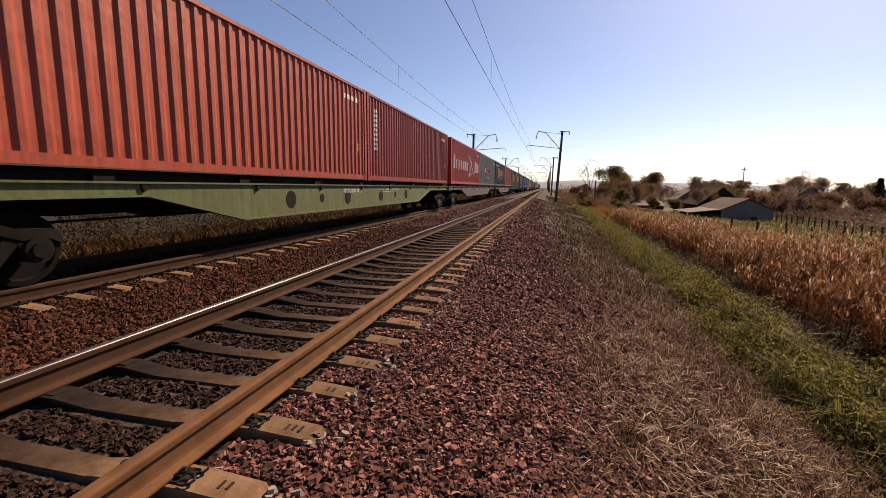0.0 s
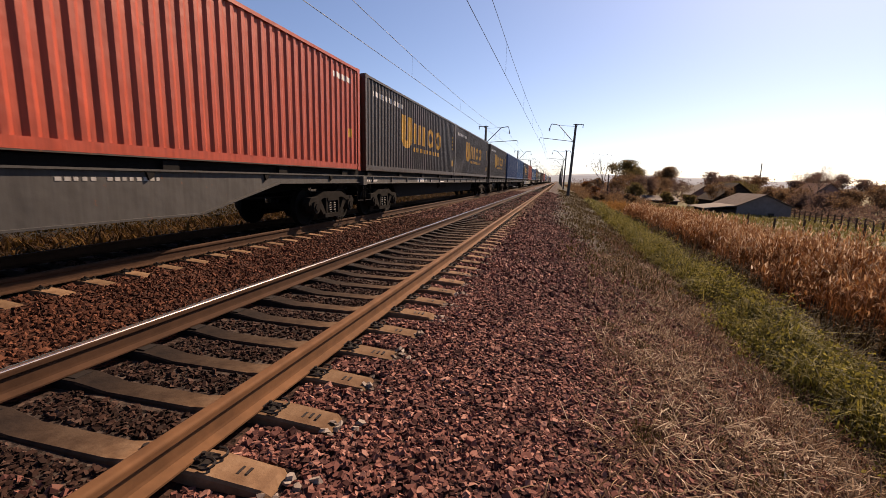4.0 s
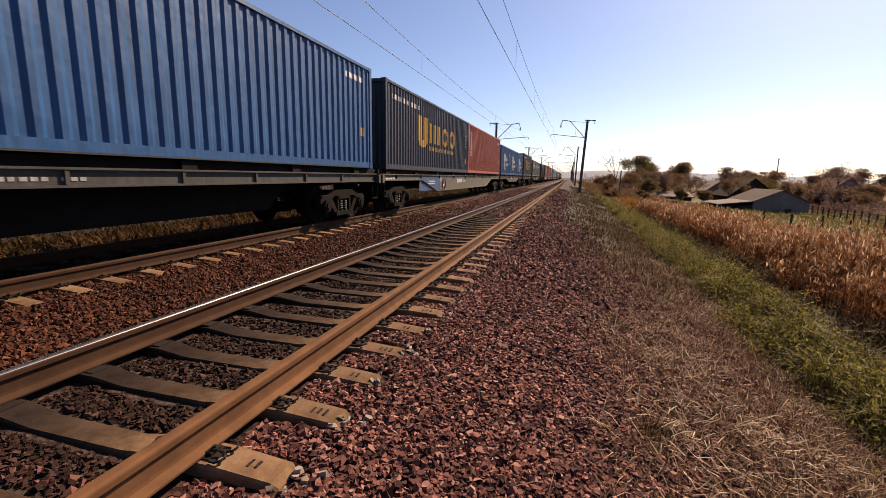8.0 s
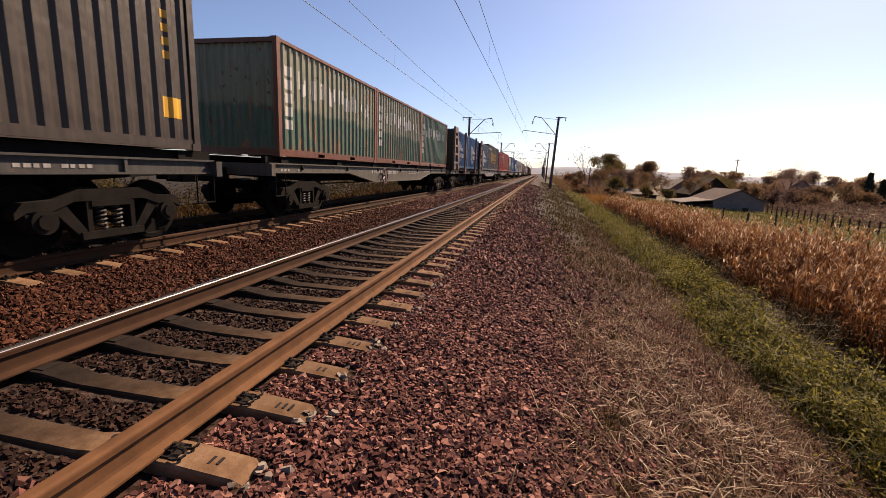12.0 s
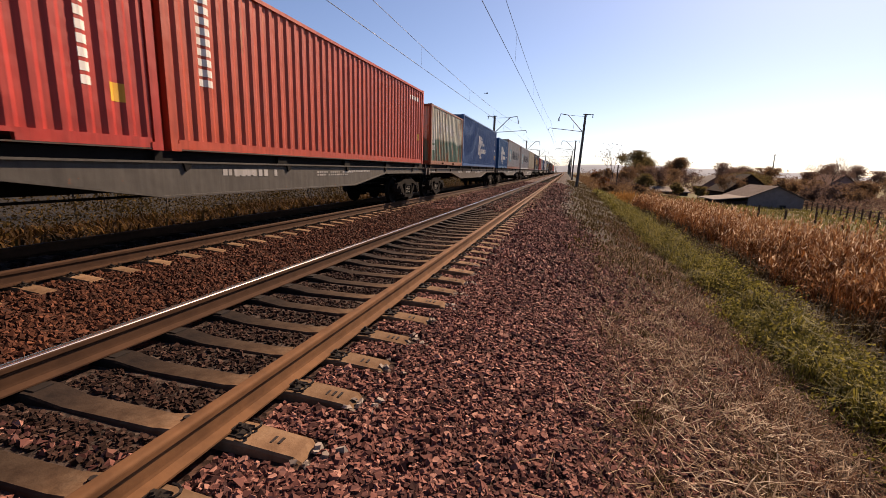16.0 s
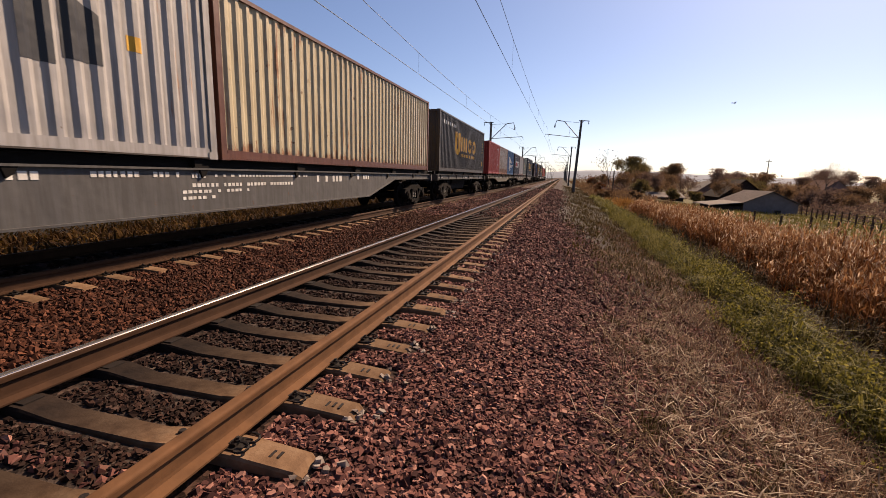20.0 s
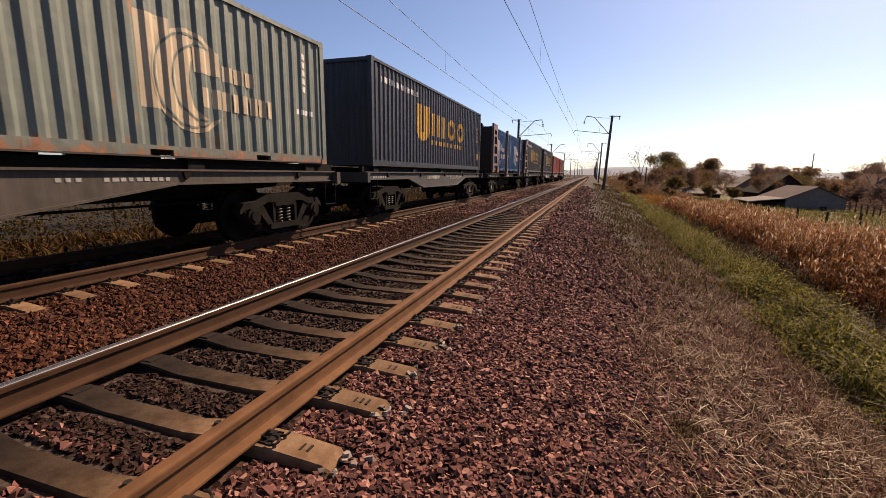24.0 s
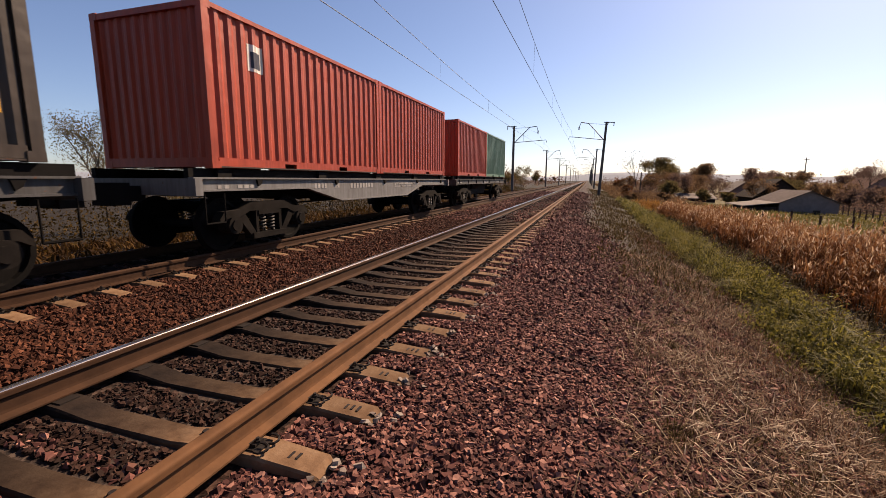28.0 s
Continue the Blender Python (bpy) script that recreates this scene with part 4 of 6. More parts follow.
def logo_red_large(t, L, H):
    """A long line of tall white blocks with a spread-winged star between them."""
    bm = bmesh.new()
    z = 1.82
    for k in range(7):
        u = 0.95 + 0.8 * k
        bar(bm, u, u + 0.42, z - 0.78, z + (0.08 if k == 0 else -0.14), L)
    u = 6.85
    for q in (0, 1):
        conform(bm, u, u + 1.3, lambda p: z - 1.25 + (p - u) * (0.9 if q else 0.25), lambda p: z - 1.05 + (p - u) * (0.95 if q else 0.12), 0, L)
    conform(bm, u, u + 2.2, lambda p: z + 0.3 - (p - u) * 0.62, lambda p: z + 0.42 - (p - u) * 0.60, 0, L)
    for a, b, k in ((9.5, 10.1, 0.12), (10.3, 10.85, 0.0), (11.05, 11.6, -0.04)):
        bar(bm, a, b, z - 0.8, z + k, L)
    bars(bm, L - 1.6, L - 0.5, H - 0.5, H - 0.36, 6, L)
    logo_parts(t, marking=(bm, M["white"]))


def logo_two_fields(t, L, H):
    """A dark blue and an orange-red field with bars on them, a line of white bars below."""
    u, z = 3.64, 1.1
    bm = bmesh.new()
    bar(bm, u, u + 1.5, z, z + 0.8, L)
    logo_parts(t, blue=(bm, paint_of("blue_field", (0.02, 0.035, 0.16), 0.1, 0.1)))
    bm = bmesh.new()
    bar(bm, u + 1.504, u + 4.15, z, z + 0.8, L)
    logo_parts(t, orange=(bm, paint_of("orange_field", (0.75, 0.12, 0.06), 0.1, 0.15)))
    bm = bmesh.new()
    for k in range(9):
        a = u + 1.68 + k * 0.26
        bar(bm, a, a + 0.09, z + 0.16, z + (0.6 if k in (0, 1, 3, 4, 8) else 0.45), L)
    for v in bm.verts:
        v.co.x += 0.004
    logo_parts(t, letters=(bm, paint_of("blue_field", (0.02, 0.035, 0.16))))
    bm = bmesh.new()
    ring(bm, u + 1.1, z + 0.37, 0.22, 0.25, 0.09, L)
    bars(bm, u + 0.2, u + 0.8, z + 0.15, z + 0.6, 2, L, 0.6)
    for v in bm.verts:
        v.co.x += 0.004
    bars(bm, u + 1.65, u + 3.4, z - 0.4, z - 0.28, 11, L, 0.6)
    bars(bm, L - 1.4, L - 0.5, H - 0.55, H - 0.4, 6, L)
    logo_parts(t, white=(bm, M["white"]))


def logo_grey_large(t, L, H):
    """A pale blue square with a white star-like patch and a row of tall dark shapes."""
    u, z = 1.45, 1.0
    bm = bmesh.new()
    bar(bm, u, u + 1.8, z - 0.25, z + 0.98, L)
    logo_parts(t, square=(bm, paint_of("pale_blue_square", (0.30, 0.52, 0.56), 0.2, 0.3)))
    bm = bmesh.new()
    bar(bm, u + 0.75, u + 1.05, z - 0.1, z + 0.85, L)
    bar(bm, u + 0.35, u + 1.45, z + 0.26, z + 0.5, L)
    for v in bm.verts:
        v.co.x += 0.004
    logo_parts(t, star=(bm, M["white"]))
    bm = bmesh.new()
    u += 2.0
    for k in range(6):
        a = u + k * 1.2
        bar(bm, a, a + 0.36, z, z + 0.93, L)
        conform(bm, a + 0.46, a + 0.92, lambda q: z + 0.1 * (k % 2), lambda q: z + 0.93 - (q - a - 0.46) * (0.5 if k % 2 else 1.2), 0, L)
    logo_parts(t, letters=(bm, paint_of("dark_grey_letters", (0.035, 0.037, 0.045), 0.1, 0.1)))
    bm = bmesh.new()
    bar(bm, L - 1.45, L - 1.2, H - 0.65, H - 0.4, L)
    bar(bm, L - 1.45, L - 1.25, H - 1.5, H - 1.3, L)
    logo_parts(t, plate=(bm, M["yellow"]))


def logo_white_field(t, L, H):
    """A white field with red and dark bars."""
    u, z = 1.4, 0.97
    bm = bmesh.new()
    bar(bm, u, u + 3.7, z, z + 0.76, L)
    bars(bm, 1.0, 2.0, H - 0.5, H - 0.38, 6, L)
    logo_parts(t, field=(bm, M["white"]))
    for k0, col in ((0, ("red_letters", (0.55, 0.02, 0.03))), (3, ("navy_letters", (0.03, 0.035, 0.07)))):
        bm = bmesh.new()
        for k in range(3):
            a = u + 0.22 + (k0 + k) * 0.57
            bar(bm, a, a + 0.4, z + 0.12, z + (0.62 if k % 2 else 0.56), L)
        for v in bm.verts:
            v.co.x += 0.004
        logo_parts(t, letters=(bm, paint_of(*col)))


def logo_ghost(t, L, H):
    """Worn white lettering half rubbed off, as ragged upright patches."""
    bm = bmesh.new()
    z = H * 0.55
    rng = random.Random(8)
    for k in range(9):
        a = 0.95 + k * 0.52
        for q in range(3):
            if rng.random() < 0.75:
                lo = z + rng.uniform(0, 0.22)
                bar(bm, a + q * 0.13, a + q * 0.13 + rng.uniform(0.07, 0.125), lo, lo + rng.uniform(0.25, 0.5), L)
    for k in range(5):
        bar(bm, 0.3, 0.62, H - 0.75 - 0.3 * k, H - 0.53 - 0.3 * k, L)
    logo_parts(t, marking=(bm, M["worn_white"]))


FT20, FT40, STD, HC = 6.058, 12.192, 2.591, 2.896
RED, BRICK, DEEP, TAN = (0.43, 0.066, 0.028), (0.46, 0.065, 0.025), (0.34, 0.033, 0.02), (0.64, 0.54, 0.35)
COAL, NAVY, SKYB = (0.058, 0.042, 0.032), (0.024, 0.028, 0.048), (0.004, 0.095, 0.27)
GREY, MOSS, SILVER = (0.20, 0.195, 0.19), (0.12, 0.20, 0.13), (0.50, 0.48, 0.45)
L_YEL = "dark grey container with a large yellow logo and small white bars"
L_NAVY = "dark navy container with a large yellow logo and orange plate"
L_TC = "blue corrugated container with a white curved logo"


def brake_wheel(parent, y, z):
    bm = bmesh.new()
    for k in range(16):
        a0, a1 = k * math.pi / 8, (k + 1) * math.pi / 8
        rod(bm, (1.24, y + 0.28 * math.cos(a0), z + 0.28 * math.sin(a0)), (1.24, y + 0.28 * math.cos(a1), z + 0.28 * math.sin(a1)), 0.02, 6)
    for k in range(4):
        a0 = k * math.pi / 2 + 0.4
        rod(bm, (1.24, y, z), (1.24, y + 0.28 * math.cos(a0), z + 0.28 * math.sin(a0)), 0.014, 5)
    rod(bm, (1.0, y, z), (1.26, y, z), 0.03, 6)
    part("brake_wheel", bm, paint_of("dark_red_post", (0.16, 0.03, 0.025)), parent, "dark red hand brake wheel")


def train():
    w, c = wagon, container
    w(1.3, 25.85, "belly", (0.28, 0.35, 0.11), "pale green flat wagon with round openings in its side", ports=((-4.5, 0.21), (-3.0, 0.12), (-1.4, 0.21), (1.4, 0.2), (3.0, 0.12), (4.4, 0.2)))
    c(1.3, FT40, HC, "orange_red", "faded orange-red corrugated container", logo_codes, RED, 0.3)
    c(13.6, FT40, HC, "deep_red", "deep red corrugated container with a yellow mark", logo_codes, DEEP, 0.15)
    w(26.9, 51.3, "belly", (0.17, 0.165, 0.165), "grey flat wagon with a deep middle sill")
    c(26.9, FT40, HC, "bright_red", "bright red container with a long white logo", logo_red_large, (0.52, 0.05, 0.025), 0.1)
    c(39.15, FT40, HC, "mid_grey", "grey container with a blue and orange-red logo field", logo_two_fields, GREY, 0.3, trim=("brown_post", (0.16, 0.09, 0.05)))
    w(52.0, 76.3, "belly", (0.14, 0.13, 0.125), "dark grey flat wagon with a deep middle sill")
    c(52.0, FT40, HC, "navy_paint", L_NAVY, logo_yellow, NAVY, 0.1)
    c(64.2, FT40, HC, "brick_red", "plain brick red corrugated container", logo_codes, BRICK, 0.25)
    w(76.9, 101.0, "low", (0.2, 0.19, 0.185), "grey-black flat wagon with a straight sill", extra=((82.3, 1.11, 1.0, 0.14, 5), (83.4, 1.12, 0.25, 0.11, 2), (84.3, 1.12, 0.3, 0.05, 4), (86.0, 1.1, 1.6, 0.04, 1)))
    c(76.8, FT40, HC, "coal_grey", L_YEL, logo_yellow, COAL, 0.12)
    c(88.95, FT40, HC, "coal_grey", L_YEL, logo_yellow, COAL, 0.12)
    w(102.6, 114.8, "low", (0.15, 0.145, 0.14), "short grey-black flat wagon with a straight sill")
    c(102.6, FT40, HC, "coal_grey", L_YEL, logo_yellow, COAL, 0.12)
    w(116.5, 141.0, "low", (0.15, 0.145, 0.14), "dark blue flat wagon with a straight sill")
    c(116.5, FT40, HC, "dull_blue", "plain dull blue corrugated container", None, (0.015, 0.062, 0.2), 0.1)
    c(128.75, FT40, HC, "plain_blue", "blue corrugated container with small white codes", logo_codes, (0.01, 0.095, 0.28), 0.1)
    b = w(142.0, 166.6, "belly", (0.32, 0.30, 0.225), "weathered grey flat wagon with a deep middle sill", extra=((151.97, 0.92, 1.25, 0.2, 8), (153.5, 0.95, 0.5, 0.08, 4), (146.9, 1.0, 0.9, 0.05, 7), (146.6, 0.9, 1.2, 0.05, 8)))
    for a0, a1, z0, z1, col in ((145.6, 148.6, 0.63, 1.22, ("blue_sill_patch", (0.05, 0.11, 0.24))), (148.604, 148.9, 0.63, 1.22, ("pale_sill_patch", (0.38, 0.42, 0.46))), (148.95, 150.6, 1.05, 1.22, ("brown_sill_stain", (0.11, 0.095, 0.07))), (151.6, 153.6, 1.08, 1.22, ("grey_sill_patch", (0.16, 0.16, 0.2)))):
        bm = bmesh.new()
        box(bm, 1.1305, 1.133, a0 - 154.3, a1 - 154.3, z0, z1)
        part("paint_patch", bm, paint_of(*col), b)
    brake_wheel(b, 148.95 - 154.3, 0.88)
    c(142.0, FT40, HC, "navy_paint", L_NAVY, logo_yellow, NAVY, 0.1)
    c(154.3, FT40, HC, "orange_brick", "plain orange-red corrugated container", logo_codes, (0.5, 0.1, 0.036), 0.2)
    w(167.5, 185.8, "belly", (0.12, 0.09, 0.065), "rusty brown flat wagon with a deep middle sill")
    for k in range(3):
        c(167.5 + 6.1 * k, FT20, STD, "sky_blue", L_TC, logo_arcs, SKYB, 0.12)
    w(187.4, 199.6, "low", (0.15, 0.145, 0.14), "short grey-black flat wagon with a straight sill")
    c(187.4, FT40, HC, "coal_grey", L_YEL, logo_yellow, COAL, 0.15)
    g = w(202.0, 220.3, "belly", (0.26, 0.23, 0.19), "pale grey flat wagon with a deep middle sill")
    brake_wheel(g, 209.0 - 211.15, 0.98)
    for k in range(3):
        c(202.0 + 6.1 * k, FT20, STD, "bleached_green" if k < 2 else "worn_green", "worn green container with rubbed white lettering and rust", logo_ghost, (0.30, 0.31, 0.20) if k < 2 else MOSS, 0.5, 0.5, trim=("rust_brown", (0.22, 0.08, 0.04)))
    stake_wagon(221.4)
    w(236.5, 255.0, "belly", (0.50, 0.50, 0.53), "pale grey flat wagon with a deep middle sill")
    c(236.6, FT20, STD, "grey_blue", L_TC, logo_arcs, (0.06, 0.10, 0.17), 0.2)
    c(242.8, FT40, HC, "brown_grey", L_YEL, logo_yellow, (0.11, 0.085, 0.062), 0.2)
    w(256.3, 274.7, "belly", (0.17, 0.15, 0.13), "grey-brown flat wagon with a deep middle sill")
    c(256.3, FT20, STD, "crimson", "dark red container with white codes", logo_codes, (0.46, 0.035, 0.022), 0.15)
    c(262.5, FT40, HC, "crimson_light", "red container with tall white codes at one end", logo_codes, (0.5, 0.07, 0.028), 0.15)
    w(275.8, 294.2, "belly", (0.17, 0.12, 0.085), "rusty grey flat wagon with a deep middle sill")
    c(275.8, FT20, STD, "green_white", "cream over green container with worn lettering and rust", logo_ghost, (0.78, 0.74, 0.55), 0.35, 0.2, trim=("rust_orange", (0.30, 0.12, 0.05)))
    c(282.0, FT40, HC, "royal_blue", L_TC, logo_arcs, (0.008, 0.075, 0.26), 0.1)
    w(295.9, 314.4, "belly", (0.22, 0.21, 0.20), "grey flat wagon with a deep middle sill")
    c(295.9, FT20, STD, "sky_blue", L_TC, logo_arcs, SKYB, 0.12)
    c(302.1, FT40, HC, "cream_grey", "cream container with dark lettering shapes and a blue square", logo_grey_large, SILVER, 0.3, trim=("rust_brown", (0.22, 0.08, 0.04)))
    w(315.7, 340.2, "belly", (0.27, 0.26, 0.26), "grey flat wagon with small white lettering", extra=((324.9, 1.13, 0.35, 0.1, 3), (325.8, 1.16, 1.4, 0.08, 14), (327.4, 1.15, 0.3, 0.07, 4), (327.9, 1.17, 2.9, 0.04, 30), (327.2, 1.0, 3.0, 0.06, 30), (327.2, 0.9, 1.6, 0.05, 15), (327.2, 0.8, 0.9, 0.05, 9), (331.2, 1.05, 0.16, 0.16, 1), (331.6, 1.05, 0.9, 0.15, 5), (333.4, 1.1, 0.16, 0.14, 1), (333.8, 1.1, 0.5, 0.12, 3)))
    c(315.7, FT40, HC, "pale_grey", "pale grey container with dark lettering shapes and a blue square", logo_grey_large, (0.46, 0.44, 0.43), 0.2)
    c(328.0, FT40, HC, "sand_cream", "sand-coloured container with rust streaks", None, TAN, 0.42, trim=("rust_red", (0.15, 0.048, 0.028)))
    w(342.0, 354.2, "low", (0.15, 0.145, 0.14), "short grey-black flat wagon with a straight sill")
    c(342.0, FT40, HC, "coal_grey", L_YEL, logo_yellow, COAL, 0.12)
    w(356.7, 375.0, "belly", (0.27, 0.22, 0.13), "olive-brown flat wagon with a deep middle sill")
    c(356.7, FT20, STD, "crimson", "dark red container with white codes", logo_codes, (0.46, 0.035, 0.022), 0.15)
    c(362.8, FT20, STD, "rusty_white", "white container eaten by rust at its foot", None, (0.62, 0.56, 0.52), 0.68, trim=("rust_orange", (0.30, 0.12, 0.05)))
    c(368.9, FT20, STD, "sky_blue", L_TC, logo_arcs, SKYB, 0.12)
    w(376.4, 394.7, "belly", (0.2, 0.16, 0.13), "brown-grey flat wagon with a deep middle sill")
    c(376.4, FT20, STD, "slate", "dark slate container with a white logo field", logo_white_field, (0.062, 0.06, 0.078), 0.15, trim=("dark_brown_post", (0.08, 0.03, 0.024)))
    c(382.5, FT20, STD, "off_white", "plain off-white corrugated container", None, (0.66, 0.62, 0.58), 0.3, trim=("rust_brown", (0.22, 0.08, 0.04)))
    c(388.6, FT20, STD, "sage_grey", "grey-green container with a cream curved logo", logo_arcs, (0.19, 0.225, 0.195), 0.3, 0.5)
    w(396.9, 409.1, "belly", (0.13, 0.13, 0.135), "grey flat wagon with a white number row")
    c(396.9, FT40, HC, "navy_paint", L_NAVY, logo_yellow, NAVY, 0.1)
    stake_wagon(411.0)
    w(426.7, 438.9, "low", (0.15, 0.145, 0.14), "short grey-black flat wagon with a straight sill")
    c(426.7, FT40, HC, "coal_grey", L_YEL, logo_yellow, COAL, 0.12)
    bw = w(441.5, 453.7, "belly", (0.2, 0.2, 0.21), "grey flat wagon with a brake wheel and white number row", extra=((445.9, 0.86, 1.5, 0.2, 8), (447.6, 0.9, 0.35, 0.12, 2), (442.6, 1.14, 0.5, 0.07, 5), (443.1, 1.12, 0.3, 0.12, 3), (444.0, 1.17, 0.5, 0.05, 6), (445.2, 1.17, 0.4, 0.05, 5), (445.8, 1.17, 1.8, 0.04, 18)))
    brake_wheel(bw, -6.2, 0.98)
    c(441.5, FT40, HC, "coal_grey", L_YEL, logo_yellow, COAL, 0.12)
    w(456.0, 468.2, "belly", (0.5, 0.5, 0.51), "silver-grey flat wagon with a deep middle sill")
    c(456.0, FT20, STD, "tile_red", "orange-red container with a small poster near its corner", logo_poster, (0.5, 0.066, 0.025), 0.12)
    c(462.1, FT20, STD, "tile_red", "plain orange-red corrugated container", None, (0.5, 0.066, 0.025), 0.12)
    w(470.2, 482.4, "low", (0.15, 0.145, 0.14), "last flat wagon of the train, black with a straight sill")
    c(470.2, FT20, STD, "tile_red", "plain orange-red corrugated container", None, (0.5, 0.066, 0.025), 0.12)
    c(476.3, FT20, STD, "pale_green", "pale green container at the end of the train", None, (0.13, 0.26, 0.17), 0.2)


def logo_poster(t, L, H):
    bm = bmesh.new()
    bar(bm, 1.0, 1.36, H - 0.86, H - 0.4, L)
    logo_parts(t, plate=(bm, M["white"]))
    bm = bmesh.new()
    bar(bm, 1.06, 1.3, H - 0.8, H - 0.52, L)
    for v in bm.verts:
        v.co.x += 0.004
    logo_parts(t, picture=(bm, paint_of("navy_letters", (0.03, 0.035, 0.07))))


def stake_wagon(s0):
    """A timber wagon with ladder-like end walls and side stakes, carrying two blue containers."""
    L = 14.2
    t = wagon(s0 + 0.2, s0 + L - 0.2, "low", (0.055, 0.05, 0.05), "black timber wagon with ladder end walls and steel stakes")
    half = L / 2
    steel = paint_of("stake_brown", (0.235, 0.13, 0.085), 0.4)
    # steel of the stakes again, the shade of the end face in its coat
    black = paint_of("end_wall_black", (0.03, 0.022, 0.02), 0.4)
    for s in (-1, 1):
        y = s * (half - 0.15)
        yi = s * (half - 1.5)
        bm = bmesh.new()
        box(bm, -1.39, 1.39, y - 0.06, y + 0.06, 1.36, 3.9)
        w = part("end_wall", bm, black, t, "dark steel end wall with brown ladder-like sides")
        for x in (-0.8, 0.0, 0.8):
            bm = bmesh.new()
            prism(bm, [(y - 0.3, 3.98), (y + 0.1, 3.9), (y + 0.1, 4.02), (y - 0.26, 4.12)], x - 0.05, x + 0.05)
            part("hook", bm, M["dark"], w)
        for sx in (-1, 1):
            x0, x1 = sx * 1.46 - 0.06, sx * 1.46 + 0.06
            for line in ([(y - 0.09, 1.36), (y + 0.09, 1.36), (y + 0.09, 4.1), (y - 0.09, 4.1)], [(yi - 0.12, 1.36), (yi + 0.12, 1.36), (y - s * 0.75 + 0.12, 4.1), (y - s * 0.75 - 0.12, 4.1)]):
                bm = bmesh.new()
                prism(bm, line, x0, x1)
                part("post", bm, steel, w)
            for yc in (y, yi):
                bm = bmesh.new()
                prism(bm, [(yc - 0.3, 1.36), (yc + 0.3, 1.36), (yc + 0.1, 1.72), (yc - 0.1, 1.72)], x1 + 0.002 if sx > 0 else x0 - 0.018, x1 + 0.018 if sx > 0 else x0 - 0.002)
                part("gusset", bm, steel, w)
            for z in (1.75, 2.3, 2.85, 3.4):
                k = (z - 1.36) / 2.74
                ya, yb = sorted((y, yi + (y - s * 0.75 - yi) * k))
                bm = bmesh.new()
                box(bm, x0 + 0.01, x1 - 0.01, ya, yb, z, z + 0.13)
                part("rung", bm, steel, w)
            ya, yb = sorted((y + s * 0.08, y - s * 0.86))
            bm = bmesh.new()
            box(bm, x0 + 0.004, x1 - 0.004, ya, yb, 3.75, 4.095)
            part("gusset", bm, steel, w)
    for y in (-2.9, 2.4):
        for sx in (-1, 1):
            bm = bmesh.new()
            prism(bm, [(y - 0.09, 1.1), (y + 0.09, 1.1), (y + 0.07, 4.05), (y - 0.07, 4.05)], sx * 1.44, sx * 1.58)
            o = part("stake", bm, steel, t)
            bm = bmesh.new()
            prism(bm, [(y - 0.26, 1.24), (y + 0.26, 1.24), (y + 0.1, 1.52), (y - 0.1, 1.52)], sx * 1.584, sx * 1.6)
            part("gusset", bm, steel, o)
            bm = bmesh.new()
            xa, xb = sorted((sx * 1.132, sx * 1.438))
            box(bm, xa, xb, y - 0.12, y + 0.12, 1.08, 1.27)
            part("stake_pocket", bm, M["dark"], o)
    for k in range(2):
        box_ = container(s0 + 0.98 + 6.15 * k, FT20, STD, "sky_blue", L_TC, logo_arcs, SKYB, 0.12)
        if k:
            bm = bmesh.new()
            bar(bm, 4.62, 4.92, 1.16, 1.4, FT20)
            logo_parts(box_, plate=(bm, paint_of("orange_plate", (0.6, 0.08, 0.03))))
            bm = bmesh.new()
            conform(bm, 4.64, 4.9, lambda u: 1.41, lambda u: 1.48 + 0.18 * abs(math.sin((u - 4.64) * 24)), 0, FT20)
            logo_parts(box_, flame=(bm, M["white"]))


train()


def motions():
    """The whole train runs towards the camera at a steady speed, its wheels turn, a bird crosses the sky."""
    spin = math.degrees(SPEED / 0.475)
    first = {}
    for w, s in WHEELS:
        if s not in first:
            walk(w, [(k / FPS, pose(0, s * 0.925, 0.475, (spin * k / FPS) % 360)) for k in range(int(CLIP * FPS) + 1)])
            first[s] = w.animation_data
        else:
            w.rotation_mode = "QUATERNION"
            w.animation_data_create()
            w.animation_data.action = first[s].action
            w.animation_data.action_slot = first[s].action_slot
    walk(BIRD, [(t, pose(x, y, z, 0, 0, -70)) for t, x, y, z in FLIGHT])
    for k, g in enumerate(BIRD_WINGS):
        walk(g, [(j * 0.125, pose(0, 0, 0, 0, (28 if j % 2 else -20) * (1 if k else -1), 0)) for j in range(int(CLIP * 8) + 1)])
    for t, y, z in MOVING:
        walk(t, [(0.0, pose(FAR, y + 0.3, z)), (CLIP, pose(FAR, y + 0.3 - SPEED * CLIP, z))])
# ---- ballast and plants near the tracks ----
def shoulder(x, y):
    """Stones thin out across the shoulder, and give way to grass further along."""
    p = np.maximum(0.3, 0.42 + (3.0 - x) / 1.8)
    return off_sleeper(x, y) & ((x < 1.9) | (np.random.default_rng(5).uniform(0, 1, len(x)) < p)) & (x < np.maximum(1.6, 4.4 - 0.24 * (y - 4)) + np.random.default_rng(6).exponential(0.5, len(x)))


stones("ballast_stones", "loose broken red-brown ballast stones beside the track", 70000, -0.1, 4.0, 1.25, 6.8, M["stone"], (0.0115, 0.026), 1.15, keep=shoulder)
stones("ballast_stones", "red-brown ballast stones on the shoulder of the track", 30000, -0.1, 4.0, 6.5, 18, M["stone"], (0.022, 0.040), 1.3, keep=shoulder, small=True)
stones("fine_gravel", "small red-brown gravel among straw on the shoulder", 7000, 2.4, 4.7, 1.6, 12, M["stone"], (0.008, 0.02), 1.7, small=True)
